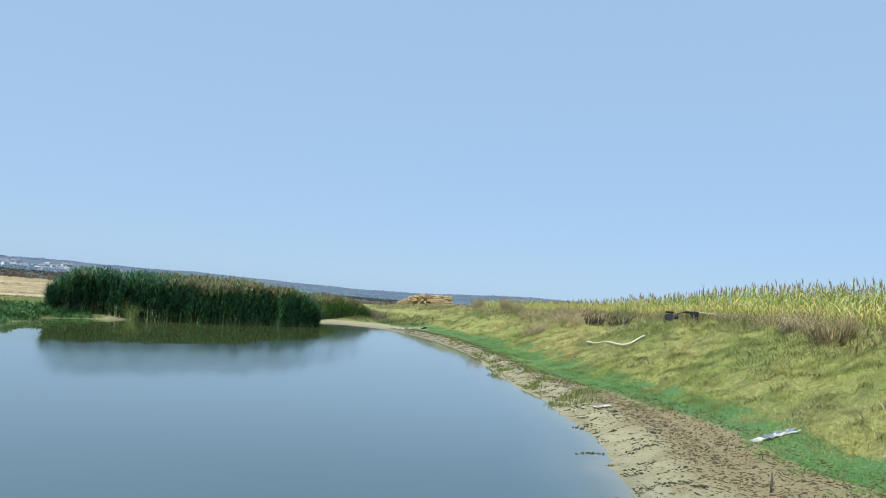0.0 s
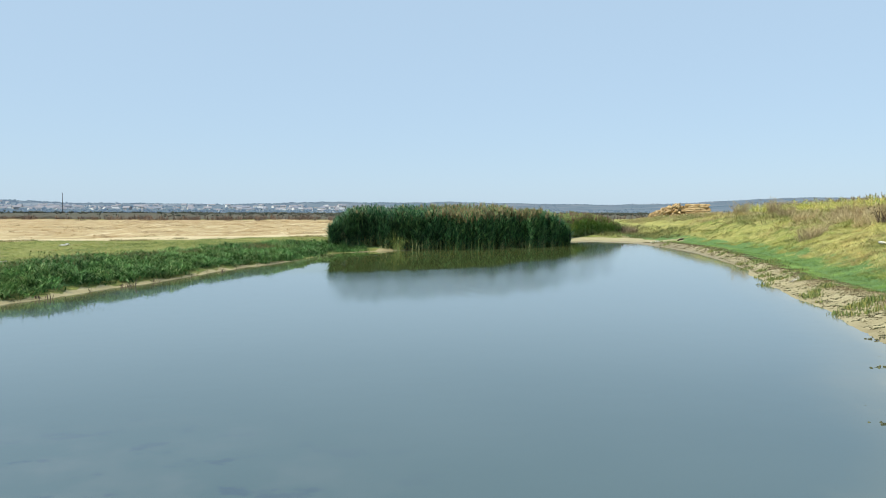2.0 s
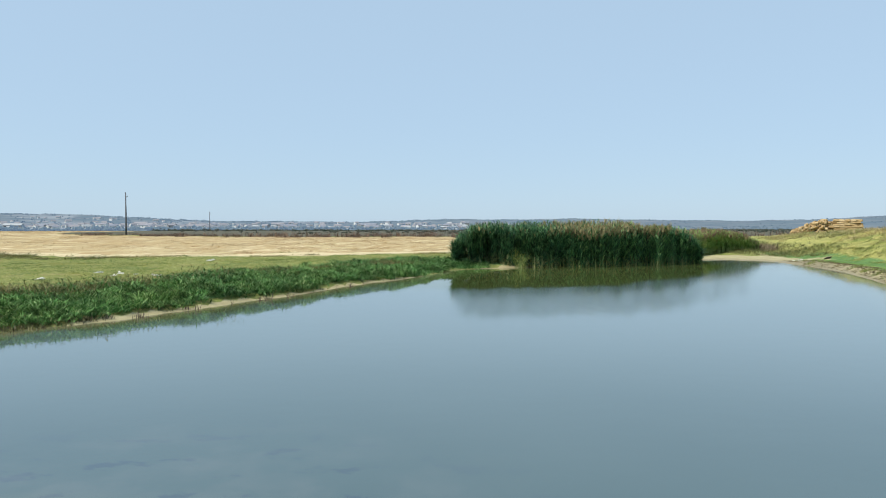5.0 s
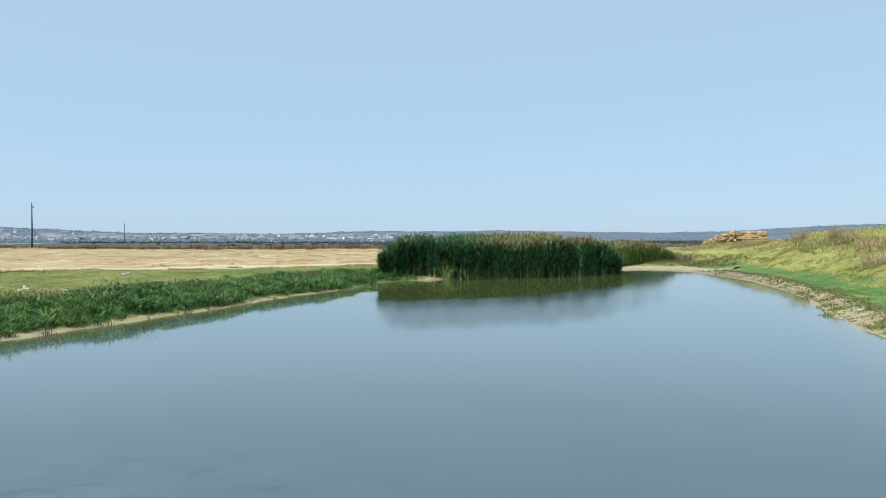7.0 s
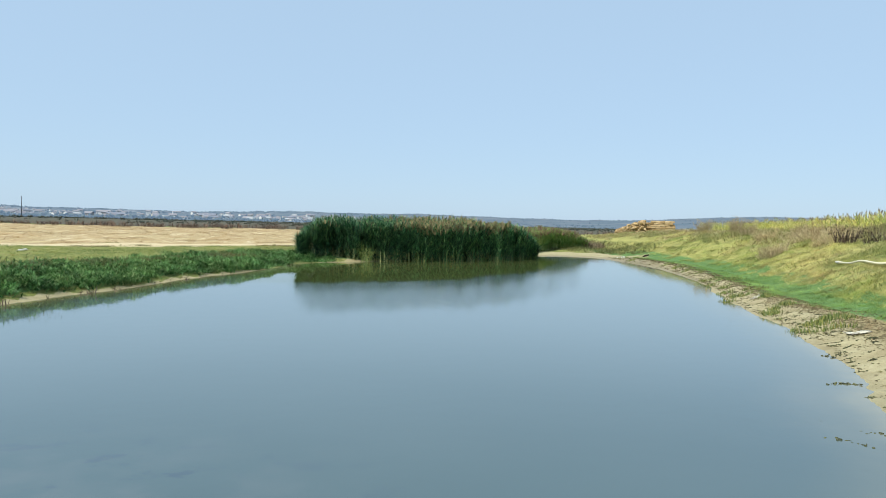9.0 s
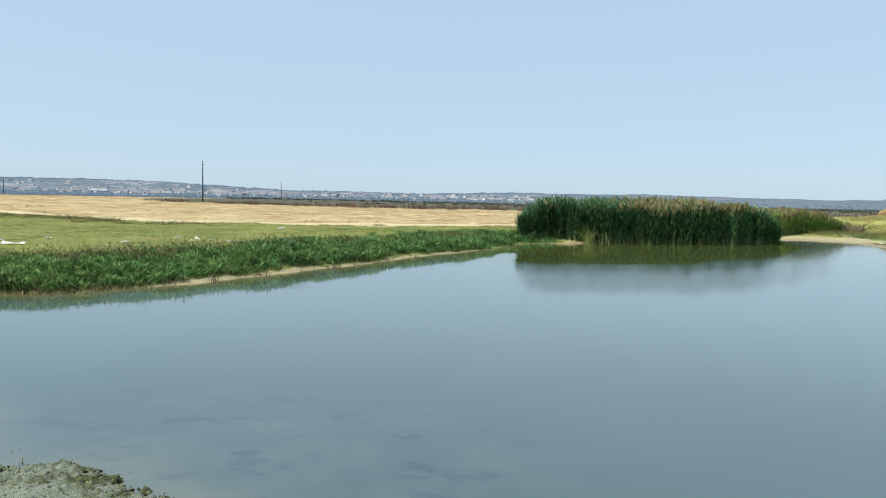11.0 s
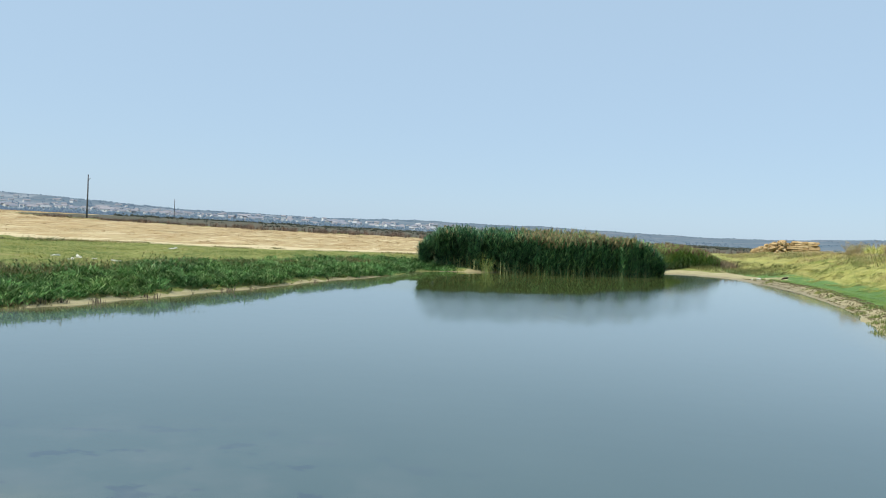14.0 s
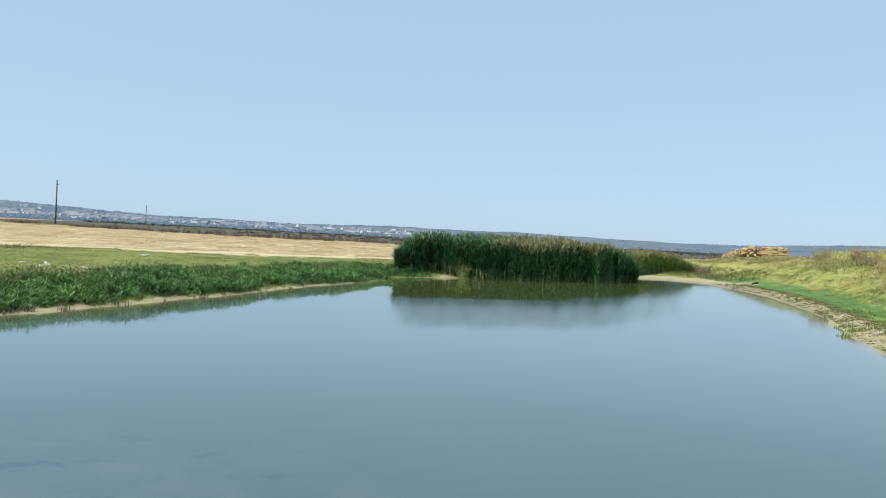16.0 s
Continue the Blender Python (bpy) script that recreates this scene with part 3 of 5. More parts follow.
def tufts(p, per, h, w, spread, lean, droop, levels=3):
    """Tufts of blades at the plan places p. h, w, spread, lean, droop: (low, high)."""
    n = len(p)
    b = np.repeat(p, per, 0)
    k = len(b)
    b = b + RNG.normal(0, 1, (k, 2)) * spread
    hh = np.repeat(RNG.uniform(0.6, 1.0, n), per) * RNG.uniform(*h, k)
    base = np.column_stack([b, land(b[:, 0], b[:, 1]) - 0.01])
    return blades(base, hh, RNG.uniform(*w, k), RNG.uniform(0, 2 * np.pi, k), RNG.uniform(*lean, k), RNG.uniform(*droop, k), levels)


def west_bank(x, y):
    s = shore(x, y)
    return (right_of(x, y) < -8) * (s > 0) * (y > 13)


def bank_weeds():
    wide = lambda x: np.interp(x, (-28, -20, -12, -7, -3), (3.6, 3.8, 5.2, 4.2, 3.0))

    def keep(x, y):
        s = shore(x, y)
        edge = np.interp(x, (-13.2, -12), (0.0, 0.4)) + np.interp(x, (-13.2, -12), (0.1, 0.4)) * vnoise(x, y, 2.5, 31)
        return west_bank(x, y) * sstep(edge - 0.1, edge + 0.3, s) * (1 - sstep(wide(x) - 1.2, wide(x) + 0.4, s + 0.7 * vnoise(x, y, 1.7, 32))) * (y < 52)
    p = scatter(60000, -30, -1.5, 14, 52, keep)
    n = len(p)
    tall = np.clip(0.75 + 0.45 * vnoise(p[:, 0], p[:, 1], 1.3, 38) + 0.45 * vnoise(p[:, 0], p[:, 1], 0.5, 39), 0.2, 1.5)
    b = np.repeat(p, 10, 0) + RNG.normal(0, 0.10, (n * 10, 2))
    k = n * 10
    base = np.column_stack([b, land(b[:, 0], b[:, 1]) + np.repeat(tall, 10) * RNG.uniform(-0.02, 0.32, k)])
    V, Q = blades(base, RNG.uniform(0.10, 0.23, k), RNG.uniform(0.024, 0.054, k), RNG.uniform(0, 6.28, k), RNG.uniform(0.3, 1.2, k), RNG.uniform(0.2, 1.0, k), 4)
    stuff("bank_weeds", "dense dark green leafy weeds along the pond's edge", "weeds", V, Q, M_SEDGE)
    b = p[::2]
    base = np.column_stack([b, land(b[:, 0], b[:, 1]) - 0.02])
    k = len(b)
    V, Q = blades(base, tall[::2] * RNG.uniform(0.3, 0.5, k), RNG.uniform(0.015, 0.025, k), RNG.uniform(0, 6.28, k), RNG.uniform(0, 0.3, k), np.zeros(k), 2)
    stuff("weed_stems", "thin green stems of the bank weeds", "weeds", V, Q, M_TUFT)
    # taller brownish ones at the back of the belt
    q = scatter(30000, -28, -4, 16, 46, lambda x, y: west_bank(x, y) * (np.abs(shore(x, y) - wide(x) + 1.2 + 0.8 * vnoise(x, y, 3, 63)) < 1.0) * (vnoise(x, y, 1.5, 33) > -0.1))
    stuff("tall_weeds", "taller brown-green seeding weeds behind the bank weeds", "weeds", *tufts(q, 8, (0.25, 0.56), (0.02, 0.045), 0.14, (0.05, 0.6), (0, 0.6)), M_BROWNGREEN)
    # drowned roots and dead leaves where the weeds meet the water
    q = scatter(30000, -30, -5, 13, 40, lambda x, y: (right_of(x, y) < -8) * (y > 13) * (np.abs(shore(x, y) - np.where(x < -12.2, 0.0, 0.12)) < np.where(x < -12.2, 0.42, 0.2)) * np.where(x < -12.2, 1.0, 0.12) * (vnoise(x, y, 0.7, 64) > -0.3))
    stuff("dead_edge", "dark brown dead leaves and roots at the water line", "dead plants", *tufts(q, 6, (0.06, 0.26), (0.015, 0.04), 0.08, (0.1, 1.2), (0, 0.8)), M_DEADEDGE)


M_DEADEDGE = leafy("dead_edge", (0.0, (0.035, 0.035, 0.015)), (0.6, (0.11, 0.10, 0.045)), (0.85, (0.17, 0.18, 0.065)), (1.0, (0.36, 0.32, 0.18)), through_light=0.1)
M_TUFT = leafy("mud_tuft", (0.0, (0.06, 0.11, 0.028)), (0.7, (0.17, 0.22, 0.06)), (1.0, (0.30, 0.28, 0.09)), up=0.45)
M_BROWNGREEN = leafy("seeding_weed", (0.0, (0.05, 0.075, 0.025)), (0.6, (0.115, 0.125, 0.045)), (1.0, (0.23, 0.20, 0.085)))
M_MEADOW = leafy("left_meadow_grass", (0.0, (0.10, 0.165, 0.032)), (0.6, (0.22, 0.255, 0.055)), (1.0, (0.36, 0.345, 0.115)), through_light=0.4, up=0.75, patches=1.0, deep=(0.55, 0.76, 0.6), clump=(0.45, 0.42, 1.08))
M_VERGE = leafy("verge_weed", (0.0, (0.12, 0.14, 0.045)), (0.6, (0.20, 0.19, 0.07)), (1.0, (0.30, 0.25, 0.11)), up=0.5)
bank_weeds()


def meadow():
    def keep(x, y):
        s = shore(x, y)
        return west_bank(x, y) * (s > 2.5) * (y < track_y(x) - 2.5) * (0.35 + 0.65 * (vnoise(x, y, 1.1, 34) > -0.2))
    p = scatter(62000, -60, 2, 15, 66, keep)
    stuff("meadow_grass", "short grazed green meadow grass", "grass", *tufts(p, 3, (0.04, 0.12), (0.02, 0.05), 0.08, (0.2, 1.0), (0, 0.5), 2), M_MEADOW)

    def keep2(x, y):
        d = y - track_y(x)
        side = np.where(d < 0, np.abs(d + 3.4) < np.where(x < -28, 2.0, 0.8), (np.abs(d - 3.0) < 0.9) * (x > -20) * (x < -3))
        return (right_of(x, y) < -8) * side * (vnoise(x, y, 4.0, 35) > np.where(x < -24, -0.1, 0.25))
    q = scatter(26000, -60, 2, 44, 74, keep2)
    stuff("verge_weeds", "low brown-green weeds along the dirt track", "weeds", *tufts(q, 5, (0.06, 0.24), (0.025, 0.06), 0.16, (0.3, 1.2), (0, 0.7)), M_VERGE)

    q = scatter(16000, -60, -14, 38, 60, lambda x, y: (track_y(x) - y > 2) * (track_y(x) - y < np.interp(x, (-40, -24), (11, 4))) * (vnoise(x, y, 2.4, 69) + 0.5 * vnoise(x, y, 0.8, 70) > 0.4))
    stuff("meadow_weeds", "patches of darker low weeds on the meadow", "weeds", *tufts(q, 5, (0.06, 0.26), (0.03, 0.07), 0.18, (0.3, 1.2), (0, 0.7), 2), M_BROWNGREEN)

    def keep3(x, y):
        d = y - track_y(x)
        return (d > 2.6) * (y < STEM_LINE(x)) * (x < 0.25 * (y - 60) + 8) * np.clip(0.15 + 0.9 * (vnoise(x, y * 2, 2.6, 36) + 0.6 * vnoise(x, y * 1.5, 0.9, 67) > 0.1), 0, 1)
    st = scatter(90000, -130, 20, 48, 190, keep3)
    stuff("stubble", "pale golden straw stubble and loose straw", "straw", *tufts(st, 2, (0.05, 0.15), (0.05, 0.11), 0.15, (0.2, 1.2), (0, 0.5), 2), M_STUBBLE)
    st = scatter(30000, -130, 20, 48, 190, lambda x, y: keep3(x, y) * (vnoise(x, y * 0.5, 1.6, 80) > 0.15))
    stuff("loose_straw", "darker clumps of loose straw and weeds on the stubble field", "straw", *tufts(st[:7000], 9, (0.10, 0.30), (0.03, 0.08), 0.28, (0.3, 1.4), (0, 0.6), 2), M_LOOSE)


M_LOOSE = leafy("loose_straw", (0.0, (0.20, 0.14, 0.06)), (0.5, (0.34, 0.25, 0.12)), (1.0, (0.54, 0.42, 0.23)), through_light=0.1, up=0.5)
meadow()


def far_weed_row():
    """The brown strip of dry standing stems beyond the straw field."""
    def keep(x, y):
        line = np.interp(x, (-80, -60, -20, 20, 60), (124, 132, 143, 140, 128))
        return (np.abs(y - line) < 8) * np.clip(0.25 + 1.0 * vnoise(x, y * 0.3, 1.6, 37), 0.03, 1)
    p = scatter(14500, -78, 60, 112, 156, keep)
    V, Q = tufts(p, 4, (0.5, 1.9), (0.05, 0.13), 0.15, (0.02, 0.25), (0, 0.5))
    ground_z = land(V[:, 0], V[:, 1])
    V[:, 2] = ground_z + (V[:, 2] - ground_z) * np.interp(V[:, 0], (-75, -40), (0.45, 1.0)) * (0.85 + 0.3 * vnoise(V[:, 0], V[:, 1], 6, 66))
    stuff("dry_stems", "row of dark brown dry standing stems past the field", "dry plants", V, Q, M_DRYROW)


M_DRYROW = leafy("dry_row", (0.0, (0.045, 0.032, 0.024)), (0.6, (0.105, 0.07, 0.05)), (1.0, (0.22, 0.15, 0.10)), through_light=0.1)
far_weed_row()


M_BACKHERB = leafy("back_herb", (0.0, (0.08, 0.12, 0.035)), (0.6, (0.17, 0.19, 0.055)), (1.0, (0.29, 0.26, 0.10)), up=0.5, patches=1.0, deep=(0.7, 0.75, 0.7))


def back_herbs():
    def keep(x, y):
        s = shore(x, y)
        return (s > np.interp(x, (22, 30), (10.5, 4.5)) + 1.2 * vnoise(x, y, 2, 58)) * (y > 62) * (right_of(x, y) < 6) * (0.4 + 0.6 * (vnoise(x, y, 1.5, 59) > 0))
    p = scatter(16000, 12, 44, 62, 100, keep)
    stuff("back_herbs", "mixed green herbs and grass behind the sandy shore", "herbs", *tufts(p, 5, (0.12, 0.5), (0.03, 0.07), 0.12, (0.1, 0.7), (0, 0.6), 2), M_BACKHERB)


back_herbs()


def spit_herbs():
    p = scatter(14000, -7, 0.8, 40, 54, lambda x, y: west_bank(x, y) * (shore(x, y) > 0.12 + 0.3 * np.clip(vnoise(x, y, 1.2, 84), 0, 1)) * (shore(x, y) < 3.5) * (0.5 + 0.5 * (vnoise(x, y, 0.8, 85) > -0.2)) * (1 - sstep(-1.2, 0.4, x + 0.5 * vnoise(x, y, 0.7, 86))))
    stuff("spit_herbs", "low green herbs on the muddy spit beside the reeds", "herbs", *tufts(p, 6, (0.08, 0.30), (0.025, 0.05), 0.12, (0.2, 1.0), (0.1, 0.8)), M_SEDGE)


spit_herbs()


def right_bank():
    def herb(x, y):
        d = right_of(x, y) - MUD_W(y) + 0.5 * vnoise(x, y, 1.5, 41) + 0.6 * vnoise(x, y, 0.45, 47)
        w = LUSH_W(y)
        return (d > 0) * (1 - sstep(w - 0.4, w + 0.7, d)) * (y < 66) * np.interp(np.hypot(x, y), (14, 25, 50, 70), (1, 0.8, 0.4, 0.3))
    p = scatter(330000, 8, 34, 3, 66, herb)
    p = p[np.argsort(RNG.uniform(0, 1, len(p)))[:70000]]
    stuff("shore_herbs", "low bright green herbs along the mud", "herbs", *tufts(p, 4, (0.03, 0.08), (0.016, 0.036), 0.07, (0.3, 1.1), (0, 0.6), 2), M_LUSH)

    def grass(x, y):
        u = right_of(x, y)
        d = u - MUD_W(y)
        near = np.clip((17 / np.hypot(x, y)) ** 1.3, 0.15, 1)
        return (d > LUSH_W(y) * 0.8 + 0.7 * vnoise(x, y, 1.0, 48)) * (u < 13.5) * (y > 2) * near * (0.3 + 0.7 * (vnoise(x, y, 0.9, 42) + 0.5 * vnoise(x, y, 0.35, 43) > -0.25))
    p = scatter(420000, 9, 44, 2, 72, grass)
    n = len(p)
    d = np.hypot(p[:, 0], p[:, 1])
    tall = np.clip(0.85 + 0.5 * vnoise(p[:, 0], p[:, 1], 1.4, 49) + 0.25 * vnoise(p[:, 0], p[:, 1], 0.5, 50), 0.35, 1.6)
    per = 7
    b = np.repeat(p, per, 0) + RNG.normal(0, 0.13, (n * per, 2))
    k = n * per
    base = np.column_stack([b, land(b[:, 0], b[:, 1]) - 0.01])
    V, Q = blades(base, np.repeat(tall, per) * RNG.uniform(0.05, 0.17, k), RNG.uniform(0.010, 0.022, k) * np.repeat(np.clip(d / 17, 1, 2.4), per), RNG.uniform(0, 6.28, k), RNG.uniform(0.3, 1.5, k), RNG.uniform(0, 0.6, k), 2)
    stuff("bank_grass", "dry yellow-green tufted grass on the bank slope", "grass", V, Q, M_GRASS)
    # coarse tussocks that stand out of the short grass
    q = scatter(5200, 11, 42, 4, 66, lambda x, y: (right_of(x, y) - MUD_W(y) > LUSH_W(y) + 0.3) * (right_of(x, y) < 12.5) * np.clip(0.15 + 0.85 * (vnoise(x, y, 1.7, 104) > 0), 0, 1))
    stuff("tussocks", "coarse pale tussocks of dry grass on the slope", "grass", *tufts(q, 38, (0.09, 0.27), (0.010, 0.026), 0.09, (0.2, 1.1), (0.1, 0.9)), M_TUSSOCK)
    # ranker, greener patches on the slope
    q = scatter(44000, 12, 40, 4, 70, lambda x, y: (right_of(x, y) > 4.5) * (right_of(x, y) < 11.5) * (0.7 * vnoise(x, y, 2.2, 55) + 0.9 * vnoise(x, y, 0.8, 56) > 0.42))
    stuff("rank_grass", "darker green patches of rank grass on the slope", "grass", *tufts(q, 6, (0.07, 0.22), (0.012, 0.03), 0.12, (0.2, 1.2), (0, 0.6), 2), M_RANK)

    # dark grass on a hump, and a nearer patch standing in for slope shade
    q = scatter(16000, 17, 32, 12, 36, lambda x, y: np.maximum((np.hypot((right_of(x, y) - 8.3) / 1.3, (y - 27.5) / 3.2) + 0.3 * vnoise(x, y, 0.9, 97) < 1), (np.hypot((right_of(x, y) - 8.2) / 1.5, (y - 15.5) / 2.6) + 0.35 * vnoise(x, y, 0.9, 98) < 1)))
    stuff("rank_grass", "darker green rank grass below the crest, partly standing in for shade", "grass", *tufts(q, 6, (0.08, 0.26), (0.012, 0.03), 0.12, (0.2, 1.2), (0, 0.6), 2), M_RANK)

    def crest(x, y):
        u = right_of(x, y)
        lo = np.interp(y, (0, 14, 24, 40, 70), (8.6, 8.8, 9.6, 8.8, 7.4))
        return (u > lo + 0.8 * vnoise(x, y, 2.0, 44)) * (u < 14.5) * (0.35 + 0.65 * (vnoise(x, y, 1.6, 45) > 0))
    p = scatter(60000, 14, 60, 0, 105, crest)
    p = p[(p[:, 1] < 60) | (RNG.uniform(0, 1, len(p)) < 0.4)]
    stuff("crest_weeds", "dry brown and grey-green weeds along the crest of the bank", "weeds", *tufts(p, 6, (0.12, 0.52), (0.014, 0.036), 0.16, (0.1, 1.0), (0, 0.7)), M_CREST)
    p = scatter(26000, 17, 42, 3, 48, lambda x, y: (right_of(x, y) > 11.0 + 0.5 * vnoise(x, y, 1.2, 101)) * (right_of(x, y) < np.interp(y, (0, 22, 35, 50), (13.0, 13.6, 14.6, 15.5))) * np.clip(0.1 + 0.9 * (vnoise(x, y, 1.3, 102) + 0.5 * vnoise(x, y, 0.5, 103) > 0.1), 0, 1))
    stuff("tall_crest_weeds", "tall dry brown seeding weeds before the corn", "weeds", *tufts(p[:3200], 8, (0.35, 1.05), (0.012, 0.032), 0.13, (0.02, 0.45), (0, 0.5), 4), M_TALLWEED)
    p = scatter(30000, 24, 75, 42, 112, lambda x, y: (right_of(x, y) > 7.5 + 1.2 * vnoise(x, y, 3, 95)) * (right_of(x, y) < 15) * (vnoise(x, y, 2.4, 93) + 0.5 * vnoise(x, y, 0.9, 94) > 0.15))
    stuff("far_crest_weeds", "grey-brown dry weeds along the far crest of the bank", "weeds", *tufts(p, 6, (0.15, 0.65), (0.025, 0.06), 0.2, (0.1, 0.9), (0, 0.7)), M_CREST)
    p = scatter(5200, 25, 38, 74, 94, lambda x, y: (np.hypot((x - 29.4) / 2.8, (y - 81.5) / 4) + 0.5 * vnoise(x, y, 2, 96) < 1))
    stuff("dry_weeds", "tall grey-brown seeding weeds beside the far reeds", "weeds", *tufts(p, 8, (0.5, 1.25), (0.03, 0.07), 0.25, (0.05, 0.4), (0, 0.5)), M_GREYBROWN)
    # tufts that stand in the mud at the water's edge
    q = scatter(2600, 11, 22, 14, 36, lambda x, y: (right_of(x, y) > 0.15) * (right_of(x, y) < 2.3) * (vnoise(x, y, 1.2, 46) + 0.5 * vnoise(x, y, 0.4, 57) > 0.72) * sstep(15, 18, y))
    q = np.concatenate([q, scatter(2600, 17, 26, 30, 60, lambda x, y: (right_of(x, y) > 0.3) * (right_of(x, y) < 1.6) * (vnoise(x, y, 1.1, 65) > 0.4)), scatter(1500, 13, 20, 16, 31, lambda x, y: (np.abs(right_of(x, y) - 0.8) < 0.55) * (vnoise(x, y, 0.9, 60) > 0.68))])
    clumps = ((15.7, 25.3), (16.74, 26.48), (16.9, 26.11), (14.61, 21.08), (14.8, 21.2), (15.24, 21.72), (14.01, 18.3), (14.46, 18.33), (14.91, 18.36), (15.41, 18.62), (13.2, 17.72), (19.15, 32.44), (18.51, 30.35), (15.76, 21.93), (16.8, 24.56), (17.4, 28.4), (20.2, 35.0))
    q = np.concatenate([q] + [np.array([c]) + RNG.normal(0, 0.14, (8, 2)) for c in clumps])
    stuff("mud_tufts", "small upright green tufts in the mud at the edge", "grass", *tufts(q, 14, (0.08, 0.27), (0.016, 0.034), 0.10, (0.02, 0.45), (0, 0.3)), M_TUFT)


M_CREST = leafy("crest_weed", (0.0, (0.22, 0.25, 0.09)), (0.45, (0.33, 0.31, 0.13)), (0.8, (0.44, 0.35, 0.20)), (1.0, (0.56, 0.47, 0.31)), through_light=0.3, up=0.55, patches=1.0)
M_TALLWEED = leafy("tall_crest_weed", (0.0, (0.15, 0.18, 0.065)), (0.5, (0.27, 0.24, 0.11)), (0.8, (0.33, 0.24, 0.14)), (1.0, (0.44, 0.33, 0.21)), through_light=0.3, up=0.5, patches=1.0)
M_TUSSOCK = leafy("tussock", (0.0, (0.24, 0.28, 0.09)), (0.5, (0.44, 0.42, 0.17)), (1.0, (0.68, 0.60, 0.34)), through_light=0.3, up=0.5, patches=1.0, deep=(0.7, 0.82, 0.62), clump=(2.2, 0.7, 1.15))
M_GREYBROWN = leafy("grey_brown_weed", (0.0, (0.08, 0.085, 0.04)), (0.6, (0.16, 0.125, 0.075)), (1.0, (0.27, 0.21, 0.14)), through_light=0.15, up=0.4)
M_RANK = leafy("rank_grass", (0.0, (0.13, 0.185, 0.05)), (1.0, (0.32, 0.35, 0.115)), up=0.45)
right_bank()


def shrub(name, label, x, y, h, spread, n, mat, category="bush", group=""):
    """A round bush of fine twigs from one root."""
    yaw = RNG.uniform(0, 2 * np.pi, n)
    rr = spread * np.sqrt(RNG.uniform(0, 1, n)) * 0.45
    b = np.column_stack([x + rr * np.cos(yaw), y + rr * np.sin(yaw)])
    base = np.column_stack([b, land(b[:, 0], b[:, 1]) - 0.02])
    V, Q = blades(base, h * RNG.uniform(0.45, 1.0, n), RNG.uniform(0.012, 0.035, n), yaw + RNG.normal(0, 0.4, n), RNG.uniform(0.05, 0.5, n) * spread / h, RNG.uniform(-0.1, 0.4, n), 4)
    # side twigs with leaves
    k = n * 5
    pick = RNG.integers(0, n, k)
    lev = RNG.integers(1, 4, k)
    at = V.reshape(n, 8, 3)[pick, lev * 2]
    V2, Q2 = blades(at, RNG.uniform(0.06, 0.2, k) * h, RNG.uniform(0.015, 0.04, k), RNG.uniform(0, 6.28, k), RNG.uniform(0.2, 1.0, k), RNG.uniform(0, 0.5, k), 3)
    V, Q = joined((V, Q), (V2, Q2))
    ob = new(name, mesh_np(name, V, Q, None, mat))
    return tagged(ob, label, category, group)


M_BUSH = leafy("brown_bush", (0.0, (0.24, 0.25, 0.10)), (0.6, (0.36, 0.28, 0.16)), (1.0, (0.50, 0.40, 0.24)), through_light=0.3, up=0.65)
M_GREYBUSH = leafy("grey_bush", (0.0, (0.32, 0.29, 0.15)), (1.0, (0.60, 0.52, 0.33)), through_light=0.3, up=0.65)
M_YELLOWWEED = leafy("yellow_weed", (0.0, (0.08, 0.16, 0.04)), (0.6, (0.18, 0.25, 0.07)), (1.0, (0.36, 0.38, 0.12)), through_light=0.35, up=0.4)
M_DARKBUSH = leafy("dark_twig", (0.0, (0.03, 0.022, 0.016)), (1.0, (0.09, 0.065, 0.04)), through_light=0)
shrub("bush", "reddish-brown seeding bush on the bank crest", 20.6, 13.6, 1.0, 1.35, 170, M_BUSH)
shrub("bush", "grey dry tumbleweed bush on the grassy slope", 27.0, 38.8, 0.9, 1.7, 190, M_GREYBUSH)
shrub("bush", "pale grey-brown dry bush on the crest", 31.4, 41.5, 0.9, 2.6, 220, M_GREYBUSH)
shrub("bush", "wide pale dry bush beside the weeds", 29.9, 37.0, 0.85, 2.6, 220, M_GREYBUSH)
shrub("bush", "brown upright weed bush on the crest", 32.6, 44.0, 1.2, 0.8, 60, M_BUSH)
shrub("bush", "brown upright weed bush above the slope", 30.3, 39.3, 1.3, 0.6, 50, M_BUSH)
for bx, by, bh, bs in ((34.5, 53.0, 1.2, 1.3), (36.5, 58.0, 1.4, 1.0), (33.0, 48.5, 1.0, 1.6), (38.0, 66.0, 1.3, 1.5), (25.0, 19.0, 0.7, 1.2), (22.8, 16.5, 0.7, 1.1), (26.6, 22.6, 0.6, 1.2)):
    shrub("bush", "dry brown weed bush among the crest weeds", bx, by, bh, bs, 150, M_BUSH if bh > 1.05 else M_GREYBUSH)
shrub("dead_brush", "dark bare twisted brushwood on the bank crest", 28.8, 34.9, 1.0, 1.3, 100, M_DARKBUSH, "brushwood")
shrub("dead_brush", "dark bare twisted brushwood on the bank crest", 28.6, 32.3, 0.9, 1.4, 90, M_DARKBUSH, "brushwood")
for bx, by, bh in ((-37, 47.5, 0.8), (-34.5, 48.0, 0.7), (-29, 47.5, 0.6), (-42, 50.5, 0.6)):
    shrub("bush", "low dark green weed bush on the meadow", bx, by, bh * 0.6, 2.4, 120, M_BROWNGREEN)
shrub("yellow_weed", "yellow-green weed at the foot of the reeds", 2.3, 50.75, 1.6, 0.9, 40, M_YELLOWWEED, "weed")
